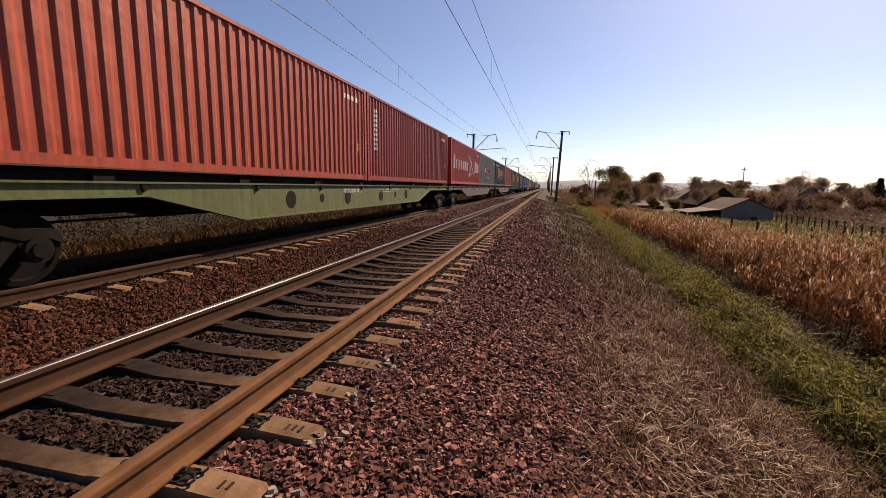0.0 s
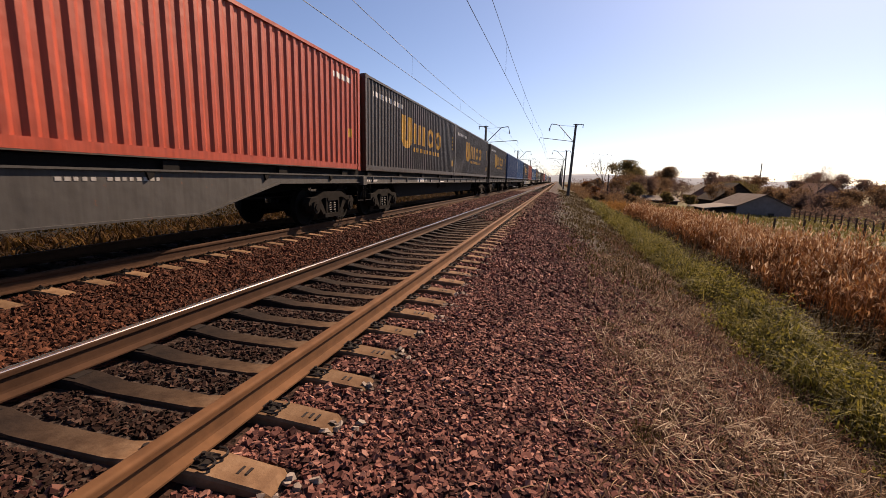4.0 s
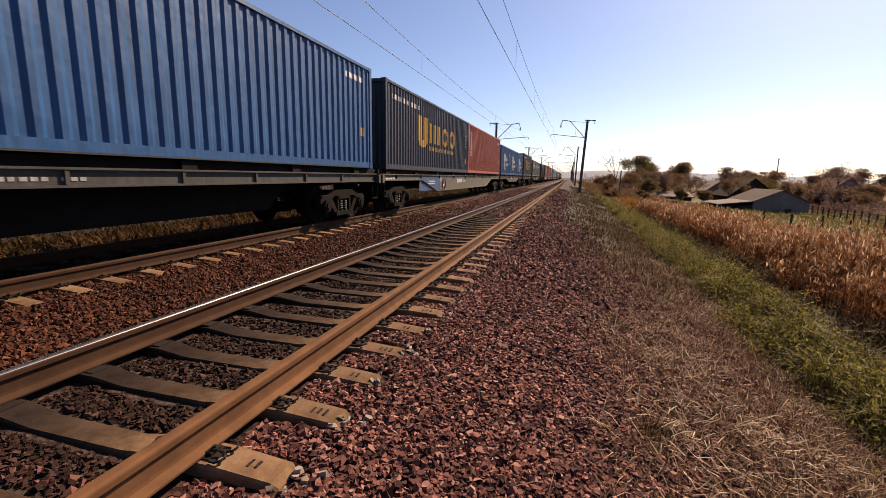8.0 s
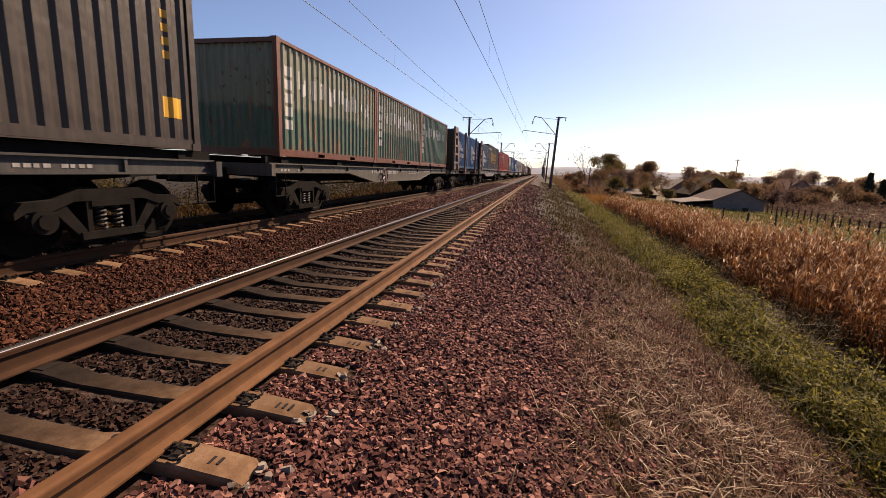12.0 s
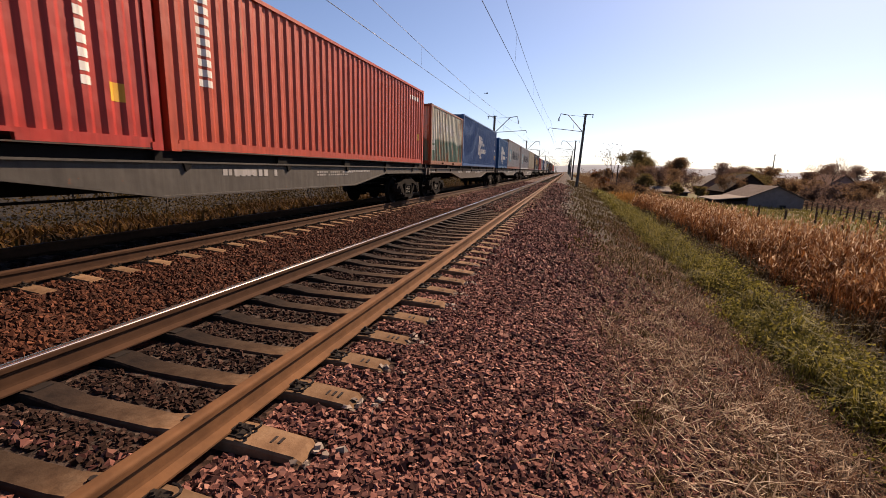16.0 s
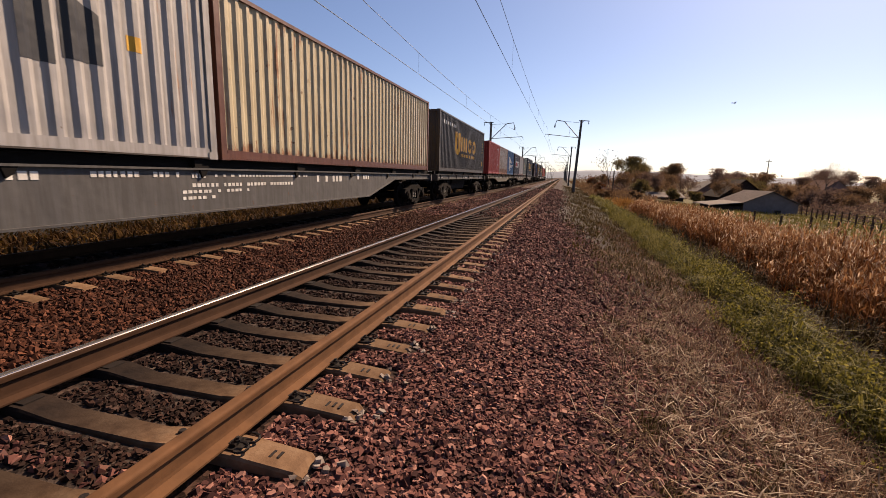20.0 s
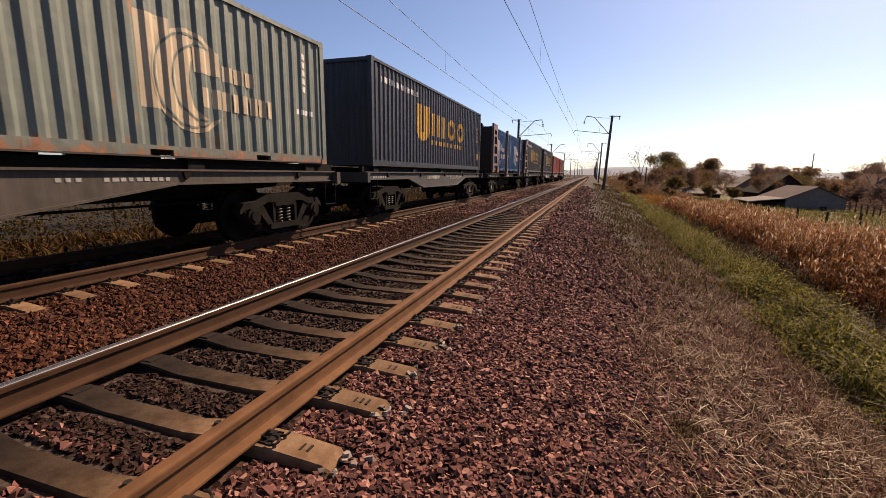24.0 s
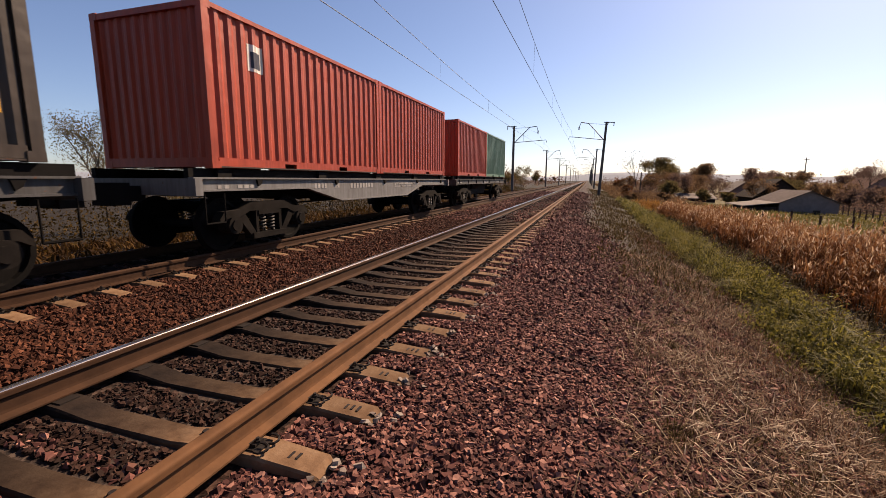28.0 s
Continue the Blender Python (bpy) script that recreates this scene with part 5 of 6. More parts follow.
stones("rust_stained_stones", "rust-red ballast stones between the two tracks", 34000, -4.55, -1.5, 1.3, 20, M["stone_rust"], (0.016, 0.034), 1.4, keep=off_sleeper, small=True)
stones("grimy_stones", "dark grimy ballast stones between the rails", 21000, -1.5, -0.1, 1.0, 17, M["stone_grey"], (0.012, 0.024), 1.6, keep=off_sleeper)
stones("shoulder_ballast", "coarse ballast stones further along the shoulder", 19000, -4.2, 2.9, 16, 60, M["stone"], (0.03, 0.048), 1.3, keep=lambda x, y: off_sleeper(x, y) & (x < 1.5 + np.random.default_rng(7).exponential(0.35, len(x))), small=True)
# the shade below the train is put into the dark colour of these stones
stones("far_ballast", "grimy ballast stones under the further track", 9000, -8.2, -4.55, 2.0, 22, M["stone_grey"], (0.03, 0.05), 1.2, keep=off_sleeper, small=True)
stones("rear_ballast", "red-brown ballast stones along the track behind the viewer", 24000, -4.4, 4.2, -5.0, 1.35, M["stone"], (0.018, 0.036), 1.0, keep=off_sleeper, small=True)

M["chip"] = islands("pale_chip", [(0, (0.16, 0.11, 0.085)), (1, (0.45, 0.38, 0.33))])
stones("pale_chips", "pale broken stone beside the sleeper ends", 420, 0.5, 0.72, 1.4, 9.5, M["chip"], (0.016, 0.034), 1.0,
       keep=lambda x, y: np.abs((y - FIRST) / PITCH - np.round((y - FIRST) / PITCH)) * PITCH < 0.13 - 0.25 * (x - 0.5))


def blades(base, length, width, lean, droop, turn):
    """Thin bent blades as pairs of quads. All arguments are arrays."""
    n = len(base)
    d = np.stack([np.cos(turn), np.sin(turn), np.zeros(n)], -1)
    s = np.stack([-np.sin(turn), np.cos(turn), np.zeros(n)], -1)
    up = np.array([0, 0, 1.0])
    m = base + (d * np.sin(lean)[:, None] + up * np.cos(lean)[:, None]) * (length * 0.55)[:, None]
    l2 = lean + droop
    e = m + (d * np.sin(l2)[:, None] + up * np.cos(l2)[:, None]) * (length * 0.45)[:, None]
    w = (s * width[:, None]) / 2
    v = np.stack([base - w, base + w, m + w * 0.85, m - w * 0.85, e + w * 0.15, e - w * 0.15], 1).reshape(-1, 3)
    i = 6 * np.arange(n)[:, None]
    f = np.stack([i + [0, 1, 2, 3], i + [3, 2, 4, 5]], 1).reshape(-1, 4)
    return v, f


def join(parts_):
    vs, fs, k = [], [], 0
    for v, f in parts_:
        vs.append(v)
        fs.append(f + k)
        k += len(v)
    return np.concatenate(vs), np.concatenate(fs)


def on_ground(x, y):
    return np.stack([x, y, np.array([ground_z(a, b) for a, b in zip(x, y)])], -1)


def clumped(rng, n, x0, x1, y0, y1, power, clumps, spread):
    cx, cy = rng.uniform(x0, x1, clumps), y0 + (y1 - y0) * rng.uniform(0, 1, clumps) ** power
    k = rng.integers(0, clumps, n)
    return cx[k] + rng.normal(0, spread, n), cy[k] + rng.normal(0, spread * 1.4, n)


def leaf_cloud(tips, n, size, spread, seed, flat=0.75):
    rng = np.random.default_rng(seed)
    t = np.array([tuple(p) for p in tips])
    c = t[rng.integers(0, len(t), n)] + rng.normal(0, 1, (n, 3)) * spread * [1, 1, flat]
    a = rng.normal(0, 1, (n, 3))
    a /= np.linalg.norm(a, axis=1)[:, None]
    b = np.cross(a, rng.normal(0, 1, (n, 3)))
    b /= np.linalg.norm(b, axis=1)[:, None] + 1e-9
    s = rng.uniform(0.5, 1.2, n)[:, None] * size
    v = np.stack([c - a * s, c + b * s * 0.6, c + a * s, c - b * s * 0.6], 1).reshape(-1, 3)
    f = 4 * np.arange(n)[:, None] + np.arange(4)
    return v, f


def plants():
    rng = np.random.default_rng(11)
    u = rng.uniform
    # straw lying on the shoulder, thick in matted patches
    n = 24000
    x, y = clumped(rng, n, 1.9, 4.6, 0.9, 13, 2.2, 300, 0.15)
    ok = u(0, 1, n) < np.clip((x - 1.9) / 1.5, 0.03, 1)
    x, y = x[ok], y[ok]
    n = len(x)
    mat_ = np.array([noise.noise((a * 1.6, b * 1.6, 9)) for a, b in zip(x, y)])
    g = on_ground(x, y) + np.stack([0 * x, 0 * x, 0.02 + 0.05 * np.clip(mat_ + 0.2, 0, 1) * u(0, 1, n)], -1)
    straw = blades(g, u(0.05, 0.24, n), u(0.004, 0.010, n), u(0.85, 1.5, n), u(-0.3, 0.6, n), u(0, 6.28, n))
    n = 6000
    x, y = clumped(rng, n, 2.4, 4.5, 0.8, 12, 1.6, 300, 0.10)
    tuft = blades(on_ground(x, y), u(0.06, 0.2, n), u(0.004, 0.009, n), u(0.1, 1.0, n), u(0.2, 1.0, n), u(0, 6.28, n))
    n = 3600
    x, y = clumped(rng, n, 2.6, 4.5, -5.0, 1.4, 1.0, 110, 0.18)
    rear = blades(on_ground(x, y) + [0, 0, 0.03], u(0.06, 0.24, n), u(0.005, 0.011, n), u(0.85, 1.5, n), u(-0.3, 0.6, n), u(0, 6.28, n))
    v, f = join([straw, tuft, rear])
    tagged(new("dry_grass", raw_mesh("dry_grass", v, f, M["grass_dry"])), "pale dry grass and straw on the gravel shoulder", "grass", kind="stuff")
    n = 2000
    x, y = clumped(rng, n, 2.5, 4.4, 1.3, 5.5, 1.5, 70, 0.13)
    g = on_ground(x, y) + np.stack([0 * x, 0 * x, u(0.03, 0.07, n)], -1)
    pale = blades(g, u(0.06, 0.2, n), u(0.006, 0.012, n), u(0.9, 1.6, n), u(-0.5, 0.7, n), u(0, 6.28, n))
    tagged(new("straw", raw_mesh("straw", *pale, M["straw"])), "bleached curled straw lying on the gravel shoulder", "grass", kind="stuff")
    # red-brown withered weeds between the straw and the green strip
    n = 15000
    x, y = clumped(rng, n, 3.5, 4.8, 1.0, 22, 1.6, 420, 0.16)
    rw = blades(on_ground(x, y), u(0.05, 0.17, n), u(0.006, 0.014, n), u(0.2, 1.3, n), u(0.2, 1.2, n), u(0, 6.28, n))
    tagged(new("withered_weeds", raw_mesh("withered_weeds", *rw, M["withered"])), "low red-brown withered weeds beside the green strip", "grass", kind="stuff")
    # small olive weeds standing in the straw
    n = 1700
    x, y = clumped(rng, n, 2.3, 4.2, 1.6, 9.0, 1.5, 34, 0.05)
    ow = blades(on_ground(x, y), u(0.05, 0.14, n), u(0.006, 0.012, n), u(0.1, 0.9, n), u(0.3, 1.2, n), u(0, 6.28, n))
    tagged(new("olive_weeds", raw_mesh("olive_weeds", *ow, M["bank"])), "small olive weeds in the straw", "grass", kind="stuff")
    # green strip: a mound of bent grass and small-leaved weeds
    def mound(x, y):
        k = np.clip(1.15 - np.abs((x - 5.25 - 0.012 * y) / 0.85) ** 3, 0.15, 1)
        return k * (0.85 + 1.5 * np.clip(np.array([noise.noise((a * 2.1, b * 1.3, 3)) for a, b in zip(x, y)]), -0.4, 0.7))

    def strip(n, y0, y1, power, clumps):
        x, y = clumped(rng, n, 4.5, 6.0, y0, y1, power, clumps, 0.16)
        x = x + 0.012 * y + 0.22 * np.array([noise.noise((3, b * 0.35, 1)) for b in y])
        return x, y

    n = 46000
    x, y = strip(n, 1.5, 60, 2.0, 620)
    g1 = blades(on_ground(x, y), u(0.2, 0.62, n) * mound(x, y) * (1 + 0.006 * y), u(0.007, 0.017, n) * (1 + 0.03 * y), u(0.1, 0.9, n), u(0.5, 1.7, n), u(0, 6.28, n))
    tagged(new("green_grass", raw_mesh("green_grass", *g1, M["grass_green"])), "bent green grass strip along the ditch", "grass", kind="stuff")
    n = 7000
    x, y = strip(n, 2.0, 40, 1.9, 500)
    c = on_ground(x, y)
    c[:, 2] += mound(x, y) * u(0.1, 0.5, n)
    v, f = leaf_cloud(c, 64000, 0.026, 0.055, 33, 0.8)
    tagged(new("green_weeds", raw_mesh("green_weeds", v, f, M["grass_green"])), "small-leaved green weeds in the grass strip", "weeds", kind="stuff")
    # olive grass: thin beside the ballast, thicker down the bank
    n = 46000
    x, y = clumped(rng, n, 1.9, 10.5, 9, 100, 1.4, 1500, 0.35)
    ok = u(0, 1, n) < np.clip((x - 1.6) / 1.5, 0, 1) * np.clip((y - 5) / 9, 0.1, 1)
    x, y = x[ok], y[ok]
    n = len(x)
    g2 = blades(on_ground(x, y), u(0.08, 0.24, n), u(0.015, 0.04, n), u(0.1, 1.0, n), u(0.3, 1.2, n), u(0, 6.28, n))
    n = 12000
    x, y = clumped(rng, n, 5.8, 6.9, 2, 40, 1.6, 420, 0.2)
    g5 = blades(on_ground(x, y), u(0.08, 0.3, n), u(0.007, 0.016, n) * (1 + 0.03 * y), u(0.2, 1.2, n), u(0.3, 1.2, n), u(0, 6.28, n))
    tagged(new("bank_grass", raw_mesh("bank_grass", *join([g2, g5]), M["bank"])), "olive-brown fading grass on the bank", "grass", kind="stuff")
    n = 9000
    x, y = clumped(rng, n, 4.5, 6.2, -8, 2, 1.0, 110, 0.2)
    g0 = blades(on_ground(x, y), u(0.17, 0.5, n), u(0.008, 0.02, n), u(0.1, 0.9, n), u(0.3, 1.3, n), u(0, 6.28, n))
    tagged(new("green_grass", raw_mesh("green_grass", *g0, M["grass_green"])), "low green grass strip along the ditch", "grass", kind="stuff")
    # field grass about the houses
    n = 16000
    x, y = u(13, 46, n), 14 + 66 * u(0, 1, n) ** 0.8
    g3 = blades(on_ground(x, y), u(0.2, 0.55, n), u(0.05, 0.12, n), u(0.1, 0.8, n), u(0.3, 1.0, n), u(0, 6.28, n))
    tagged(new("field_grass", raw_mesh("field_grass", *g3, M["field_grass"])), "yellow-green rough grass in front of the houses", "grass", kind="stuff")
    # brush beyond the further track
    n = 20000
    x, y = clumped(rng, n, -15.5, -8.7, 1, 90, 1.4, 800, 0.4)
    g4 = blades(on_ground(x, y), u(0.15, 0.6, n), u(0.03, 0.08, n), u(0.1, 0.8, n), u(0.3, 1.2, n), u(0, 6.28, n))
    tagged(new("trackside_brush", raw_mesh("trackside_brush", *g4, M["brush"])), "yellowing brush on the bank beyond the train", "brush", kind="stuff")


M["bank"] = islands("bank_grass", [(0, (0.03, 0.018, 0.007)), (0.5, (0.085, 0.055, 0.019)), (0.85, (0.16, 0.11, 0.038)), (1, (0.3, 0.22, 0.09))], 0.8, 0.35)
M["straw"] = islands("bleached_straw", [(0, (0.14, 0.08, 0.048)), (0.5, (0.40, 0.28, 0.19)), (1, (1.0, 0.82, 0.62))], 0.8, 0.3)
M["withered"] = islands("withered_weed", [(0, (0.035, 0.013, 0.008)), (0.5, (0.13, 0.054, 0.03)), (0.85, (0.29, 0.15, 0.085)), (1, (0.65, 0.45, 0.3))], 0.85, 0.25)
M["field_grass"] = islands("field_grass", [(0, (0.10, 0.08, 0.022)), (0.5, (0.22, 0.19, 0.05)), (1, (0.38, 0.31, 0.1))], 0.8, 0.3)
M["brush"] = islands("brush", [(0, (0.018, 0.010, 0.004)), (0.55, (0.075, 0.036, 0.010)), (0.88, (0.14, 0.075, 0.018)), (1, (0.28, 0.17, 0.04))], 0.8, 0.25)
plants()


M["plume"] = islands("reed_plume", [(0, (0.2, 0.08, 0.034)), (0.5, (0.46, 0.24, 0.11)), (0.8, (0.9, 0.66, 0.44)), (1, (1.2, 1.05, 0.86))], 0.8, 0.45)
M["orange"] = islands("orange_weed", [(0, (0.16, 0.06, 0.012)), (0.5, (0.38, 0.17, 0.035)), (1, (0.6, 0.34, 0.09))], 0.8, 0.4)
# ditch weeds are darkened, the shade below the reeds put into their colour
M["ditch"] = islands("ditch_weed", [(0, (0.03, 0.019, 0.007)), (0.5, (0.06, 0.037, 0.013)), (0.85, (0.13, 0.08, 0.028)), (1, (0.26, 0.18, 0.075))], 0.8, 0.2)


def reeds(name, label, n, x0, x1, y0, y1, power, tall, seed, mat, plume=False):
    rng = np.random.default_rng(seed)
    u = rng.uniform
    cl = max(8, n // 14)
    x, y = clumped(rng, n, x0, x1, y0, y1, power, cl, 0.34)
    x = x + 0.012 * y
    g = on_ground(x, y)
    h = u(*tall, n) * np.interp(y, [6, 20, 40], [1.0, 0.8, 0.6]) * u(0.7, 1.1, n) * (0.92 + 0.6 * np.array([noise.noise((a * 0.55, b * 0.38, 7)) for a, b in zip(x, y)]))
    turn, lean = u(0, 6.28, n), u(0.0, 0.22, n)
    out = [blades(g, h, u(0.008, 0.014, n) * (1 + 0.03 * y), lean, u(0, 0.2, n), turn)]
    for k in range(7):
        q = 0.12 + 0.88 * k / 7
        tip = np.stack([np.cos(turn) * np.sin(lean), np.sin(turn) * np.sin(lean), np.cos(lean)], -1)
        b = g + tip * (h * q * 0.93)[:, None]
        out.append(blades(b, u(0.16, 0.46, n) * (1.1 - 0.35 * q), u(0.009, 0.024, n) * (1 + 0.03 * y), u(0.3, 1.1, n), u(0.3, 1.6, n), u(0, 6.28, n)))
    b = g + np.stack([np.cos(turn) * np.sin(lean), np.sin(turn) * np.sin(lean), np.cos(lean)], -1) * (h * 0.9)[:, None]
    v, f = join(out)
    if plume:
        tips = [blades(b, u(0.10, 0.26, n), u(0.010, 0.026, n) * (1 + 0.03 * y), u(0.0, 1.0, n), u(0.2, 1.2, n), u(0, 6.28, n)) for _ in range(3)]
        tagged(new("reed_plumes", raw_mesh("reed_plumes", *join(tips), M["plume"])), "pale feathery tips of the dry reeds", "reeds", kind="stuff")
    return tagged(new(name, raw_mesh(name, v, f, mat)), label, "reeds", kind="stuff")


reeds("dry_reeds", "tall rust-brown dry reeds and weeds along the ditch", 10500, 8.0, 11.4, 4.5, 46, 1.4, (1.15, 1.95), 21, M["reed"], True)
reeds("orange_weeds", "orange dry weeds at the far end of the ditch", 420, 6.4, 9.2, 44, 58, 1.0, (1.0, 1.7), 22, M["orange"])
reeds("ditch_weeds", "dark low weeds in the ditch", 900, 7.2, 8.2, 3.0, 36, 1.3, (0.3, 0.7), 23, M["ditch"])


# ---- trees and bushes ----
def limb(bm, p, d, length, r, depth, tips, rng):
    q = p + d * length
    rod(bm, p, q, r, 6 if depth > 1 else 4, r * 0.6)
    if depth == 0:
        tips.append(q)
        return
    for _ in range(3 if depth > 1 else 2):
        e = (d + Vector((rng.uniform(-0.8, 0.8), rng.uniform(-0.8, 0.8), rng.uniform(-0.25, 0.55)))).normalized()
        limb(bm, p + d * length * rng.uniform(0.65, 1.0), e, length * rng.uniform(0.55, 0.8), r * 0.55, depth - 1, tips, rng)
    tips.append(q)


LEAF = {
    # brown and purple are lightened, distance haze put into their colours
    "brown": islands("brown_leaves", [(0, (0.11, 0.066, 0.036)), (0.5, (0.21, 0.125, 0.068)), (1, (0.34, 0.21, 0.11))], 0.8, 0.5),
    "olive": islands("olive_leaves", [(0, (0.08, 0.066, 0.028)), (0.5, (0.16, 0.125, 0.048)), (1, (0.28, 0.2, 0.08))], 0.8, 0.5),
    "dark": islands("dark_needles", [(0, (0.025, 0.034, 0.024)), (1, (0.08, 0.095, 0.06))], 0.8, 0.1),
    "rust": islands("rust_leaves", [(0, (0.10, 0.035, 0.012)), (0.5, (0.24, 0.09, 0.03)), (1, (0.36, 0.17, 0.06))], 0.8, 0.3),
    "hedge": islands("hedge_leaves", [(0, (0.018, 0.013, 0.004)), (0.6, (0.07, 0.044, 0.012)), (1, (0.19, 0.11, 0.026))], 0.8, 0.3),
    "purple": islands("bare_twigs", [(0, (0.10, 0.064, 0.052)), (0.5, (0.18, 0.115, 0.09)), (1, (0.28, 0.19, 0.15))], 0.85, 0.5),
}


def tree(x, y, height, leaf, label, category="tree", n=900, size=0.22, fill=0.16, trunk=0.28, group="", seed=1):
    rng = random.Random(seed)
    base = ground_z(x, y)
    t = thing(category, label, category, group, (x, y, base))
    bm = bmesh.new()
    tips = []
    th = height * trunk
    r = max(0.02, height * 0.011)
    stems = 1 if category == "tree" else 4
    for k in range(stems):
        p = Vector((rng.uniform(-1, 1) * 0.12 * height * (stems > 1), rng.uniform(-1, 1) * 0.12 * height * (stems > 1), -0.2))
        q = Vector((p.x + rng.uniform(-0.05, 0.05) * height, p.y + rng.uniform(-0.05, 0.05) * height, th))
        rod(bm, p, q, r, 7, r * 0.75)
        for _ in range(4 if stems == 1 else 2):
            d = Vector((rng.uniform(-0.9, 0.9), rng.uniform(-0.9, 0.9), rng.uniform(0.4, 1.2))).normalized()
            limb(bm, q, d, height * 0.30, r * 0.6, 2, tips, rng)
    top = max(p.z for p in tips)
    for v in bm.verts:
        if v.co.z > th:
            v.co.z = th + (v.co.z - th) * (height * 0.97 - th) / (top - th)
    for p in tips:
        p.z = max(0.2, th + (p.z - th) * (height * 0.97 - th) / (top - th))
    part("trunk", bm, M["bark"], t)
    if n:
        v, f = leaf_cloud(tips, n, size, height * fill * 0.34, seed)
        v[:, 2] = np.clip(v[:, 2], 0.05, height * 1.02)
        part("crown", raw_mesh("crown", v, f, LEAF[leaf]), None, t)
    return t


def conifer(x, y, height, seed):
    rng = np.random.default_rng(seed)
    t = thing("tree", "dark conifer among the houses", "tree", "village trees", (x, y, ground_z(x, y)))
    bm = bmesh.new()
    rod(bm, (0, 0, -0.2), (0, 0, height * 0.95), 0.12, 7, 0.02)
    part("trunk", bm, M["bark"], t)
    n = 900
    k = rng.uniform(0.12, 1, n)
    r = (1 - k) * height * 0.28 * rng.uniform(0.3, 1.0, n)
    a = rng.uniform(0, 6.28, n)
    tips = np.stack([r * np.cos(a), r * np.sin(a), k * height], -1)
    v, f = leaf_cloud(tips, 1600, 0.3, 0.15, seed, 0.5)
    part("crown", raw_mesh("crown", v, f, LEAF["dark"]), None, t)


def vegetation():
    rng = random.Random(4)
    # trees behind the ditch, beyond the masts
    tree(20.5, 138, 10.2, "olive", "round-crowned tree with thin brown-green leaves", n=7000, size=0.19, seed=3, group="village trees", fill=0.21)
    tree(23.5, 140, 8.6, "olive", "round-crowned tree with thin brown-green leaves", n=5600, size=0.19, seed=4, group="village trees", fill=0.21)
    tree(30.0, 138, 9.0, "brown", "brown-leaved tree with an uneven crown", n=5000, size=0.19, seed=5, group="village trees", fill=0.21)
    tree(33.5, 145, 8.5, "brown", "brown-leaved tree with an uneven crown", n=4600, size=0.19, seed=6, group="village trees", fill=0.21)
    tree(11.5, 104, 9.5, "purple", "nearly bare tree with thin twigs", n=140, size=0.16, seed=7, group="village trees")
    for x, y, h, leaf, s in ((13.5, 92, 4.6, "brown", 1), (16.5, 95, 5.4, "brown", 2), (18.5, 90, 5.0, "purple", 3), (21.5, 97, 4.8, "brown", 4), (11.0, 112, 4.0, "brown", 5), (9.0, 120, 3.2, "rust", 6),
                             (24.5, 104, 5.2, "brown", 7), (27.5, 108, 5.4, "purple", 8), (15.0, 84, 3.4, "olive", 9), (20.0, 80, 2.4, "olive", 10), (22.5, 78, 2.2, "olive", 11), (8.5, 90, 2.2, "rust", 12),
                             (7.6, 74, 1.3, "rust", 13), (6.6, 60, 0.9, "brown", 14), (8.0, 64, 1.5, "brown", 15), (12.2, 70, 1.6, "brown", 16)):
        tree(x, y, h, leaf, "brown autumn bush on the bank", "bush", 2600, 0.13, 0.2, 0.12, "bank bushes", 40 + s)
    for k in range(30):
        x = rng.uniform(32, 92)
        y = rng.uniform(86, 118)
        tree(x, y, rng.uniform(3.0, 5.4), rng.choice(("brown", "purple", "brown", "olive")), "brown autumn bush between the gardens", "bush", 2200, 0.14, 0.2, 0.12, "garden bushes", 100 + k)
    for k in range(26):
        x = 36 + 4.2 * k + rng.uniform(-2, 2)
        y = rng.uniform(112, 150)
        tree(x, y, rng.uniform(6.2, 8.6), rng.choice(("purple", "brown", "purple")), "half-bare autumn tree in the village", n=3200, size=0.17, seed=200 + k, fill=0.2, group="village trees")
    for k in range(26):
        x, y = rng.uniform(38, 80), rng.uniform(66, 88)
        tree(x, y, rng.uniform(2.0, 4.0), rng.choice(("brown", "purple")), "brown shrub beside the garden fence", "bush", 1300, 0.13, 0.22, 0.12, "garden bushes", 300 + k)
    tree(46, 92, 8.2, "purple", "nearly bare tree with fine upper branches", n=3200, size=0.07, seed=61, group="village trees")
    conifer(66, 104, 7.4, 71)
    conifer(71, 108, 6.2, 72)
    # beyond the train
    for k in range(26):
        y = 6 + k * 5.2 + rng.uniform(-2, 2)
        x = rng.uniform(-30, -14)
        tree(x, y, rng.uniform(2.2, 6.2), rng.choice(("olive", "olive", "brown", "rust")), "autumn bush on the far side of the railway", "bush", 2400, 0.055, 0.34, 0.12, "bushes beyond the railway", 400 + k)
    tree(-20.5, 15.0, 5.6, "olive", "slender half-bare tree beyond the railway", n=5200, size=0.042, seed=81, group="trees beyond the railway")
    tree(-19, 18.5, 4.2, "olive", "slender half-bare tree beyond the railway", n=4200, size=0.042, seed=82, group="trees beyond the railway")
    for k in range(14):
        y = 120 + k * 16
        tree(rng.uniform(-42, -17), y, rng.uniform(4, 8), rng.choice(("olive", "brown")), "autumn tree on the far side of the railway", n=1500, size=0.17, seed=500 + k, group="trees beyond the railway")
    # brush between the gardens
    r = np.random.default_rng(19)
    n = 11000
    x, y = r.uniform(9, 150, n), r.uniform(40, 120, n)
    wall = np.array([noise.noise((a * 0.11, b * 0.13, 5)) for a, b in zip(x, y)])
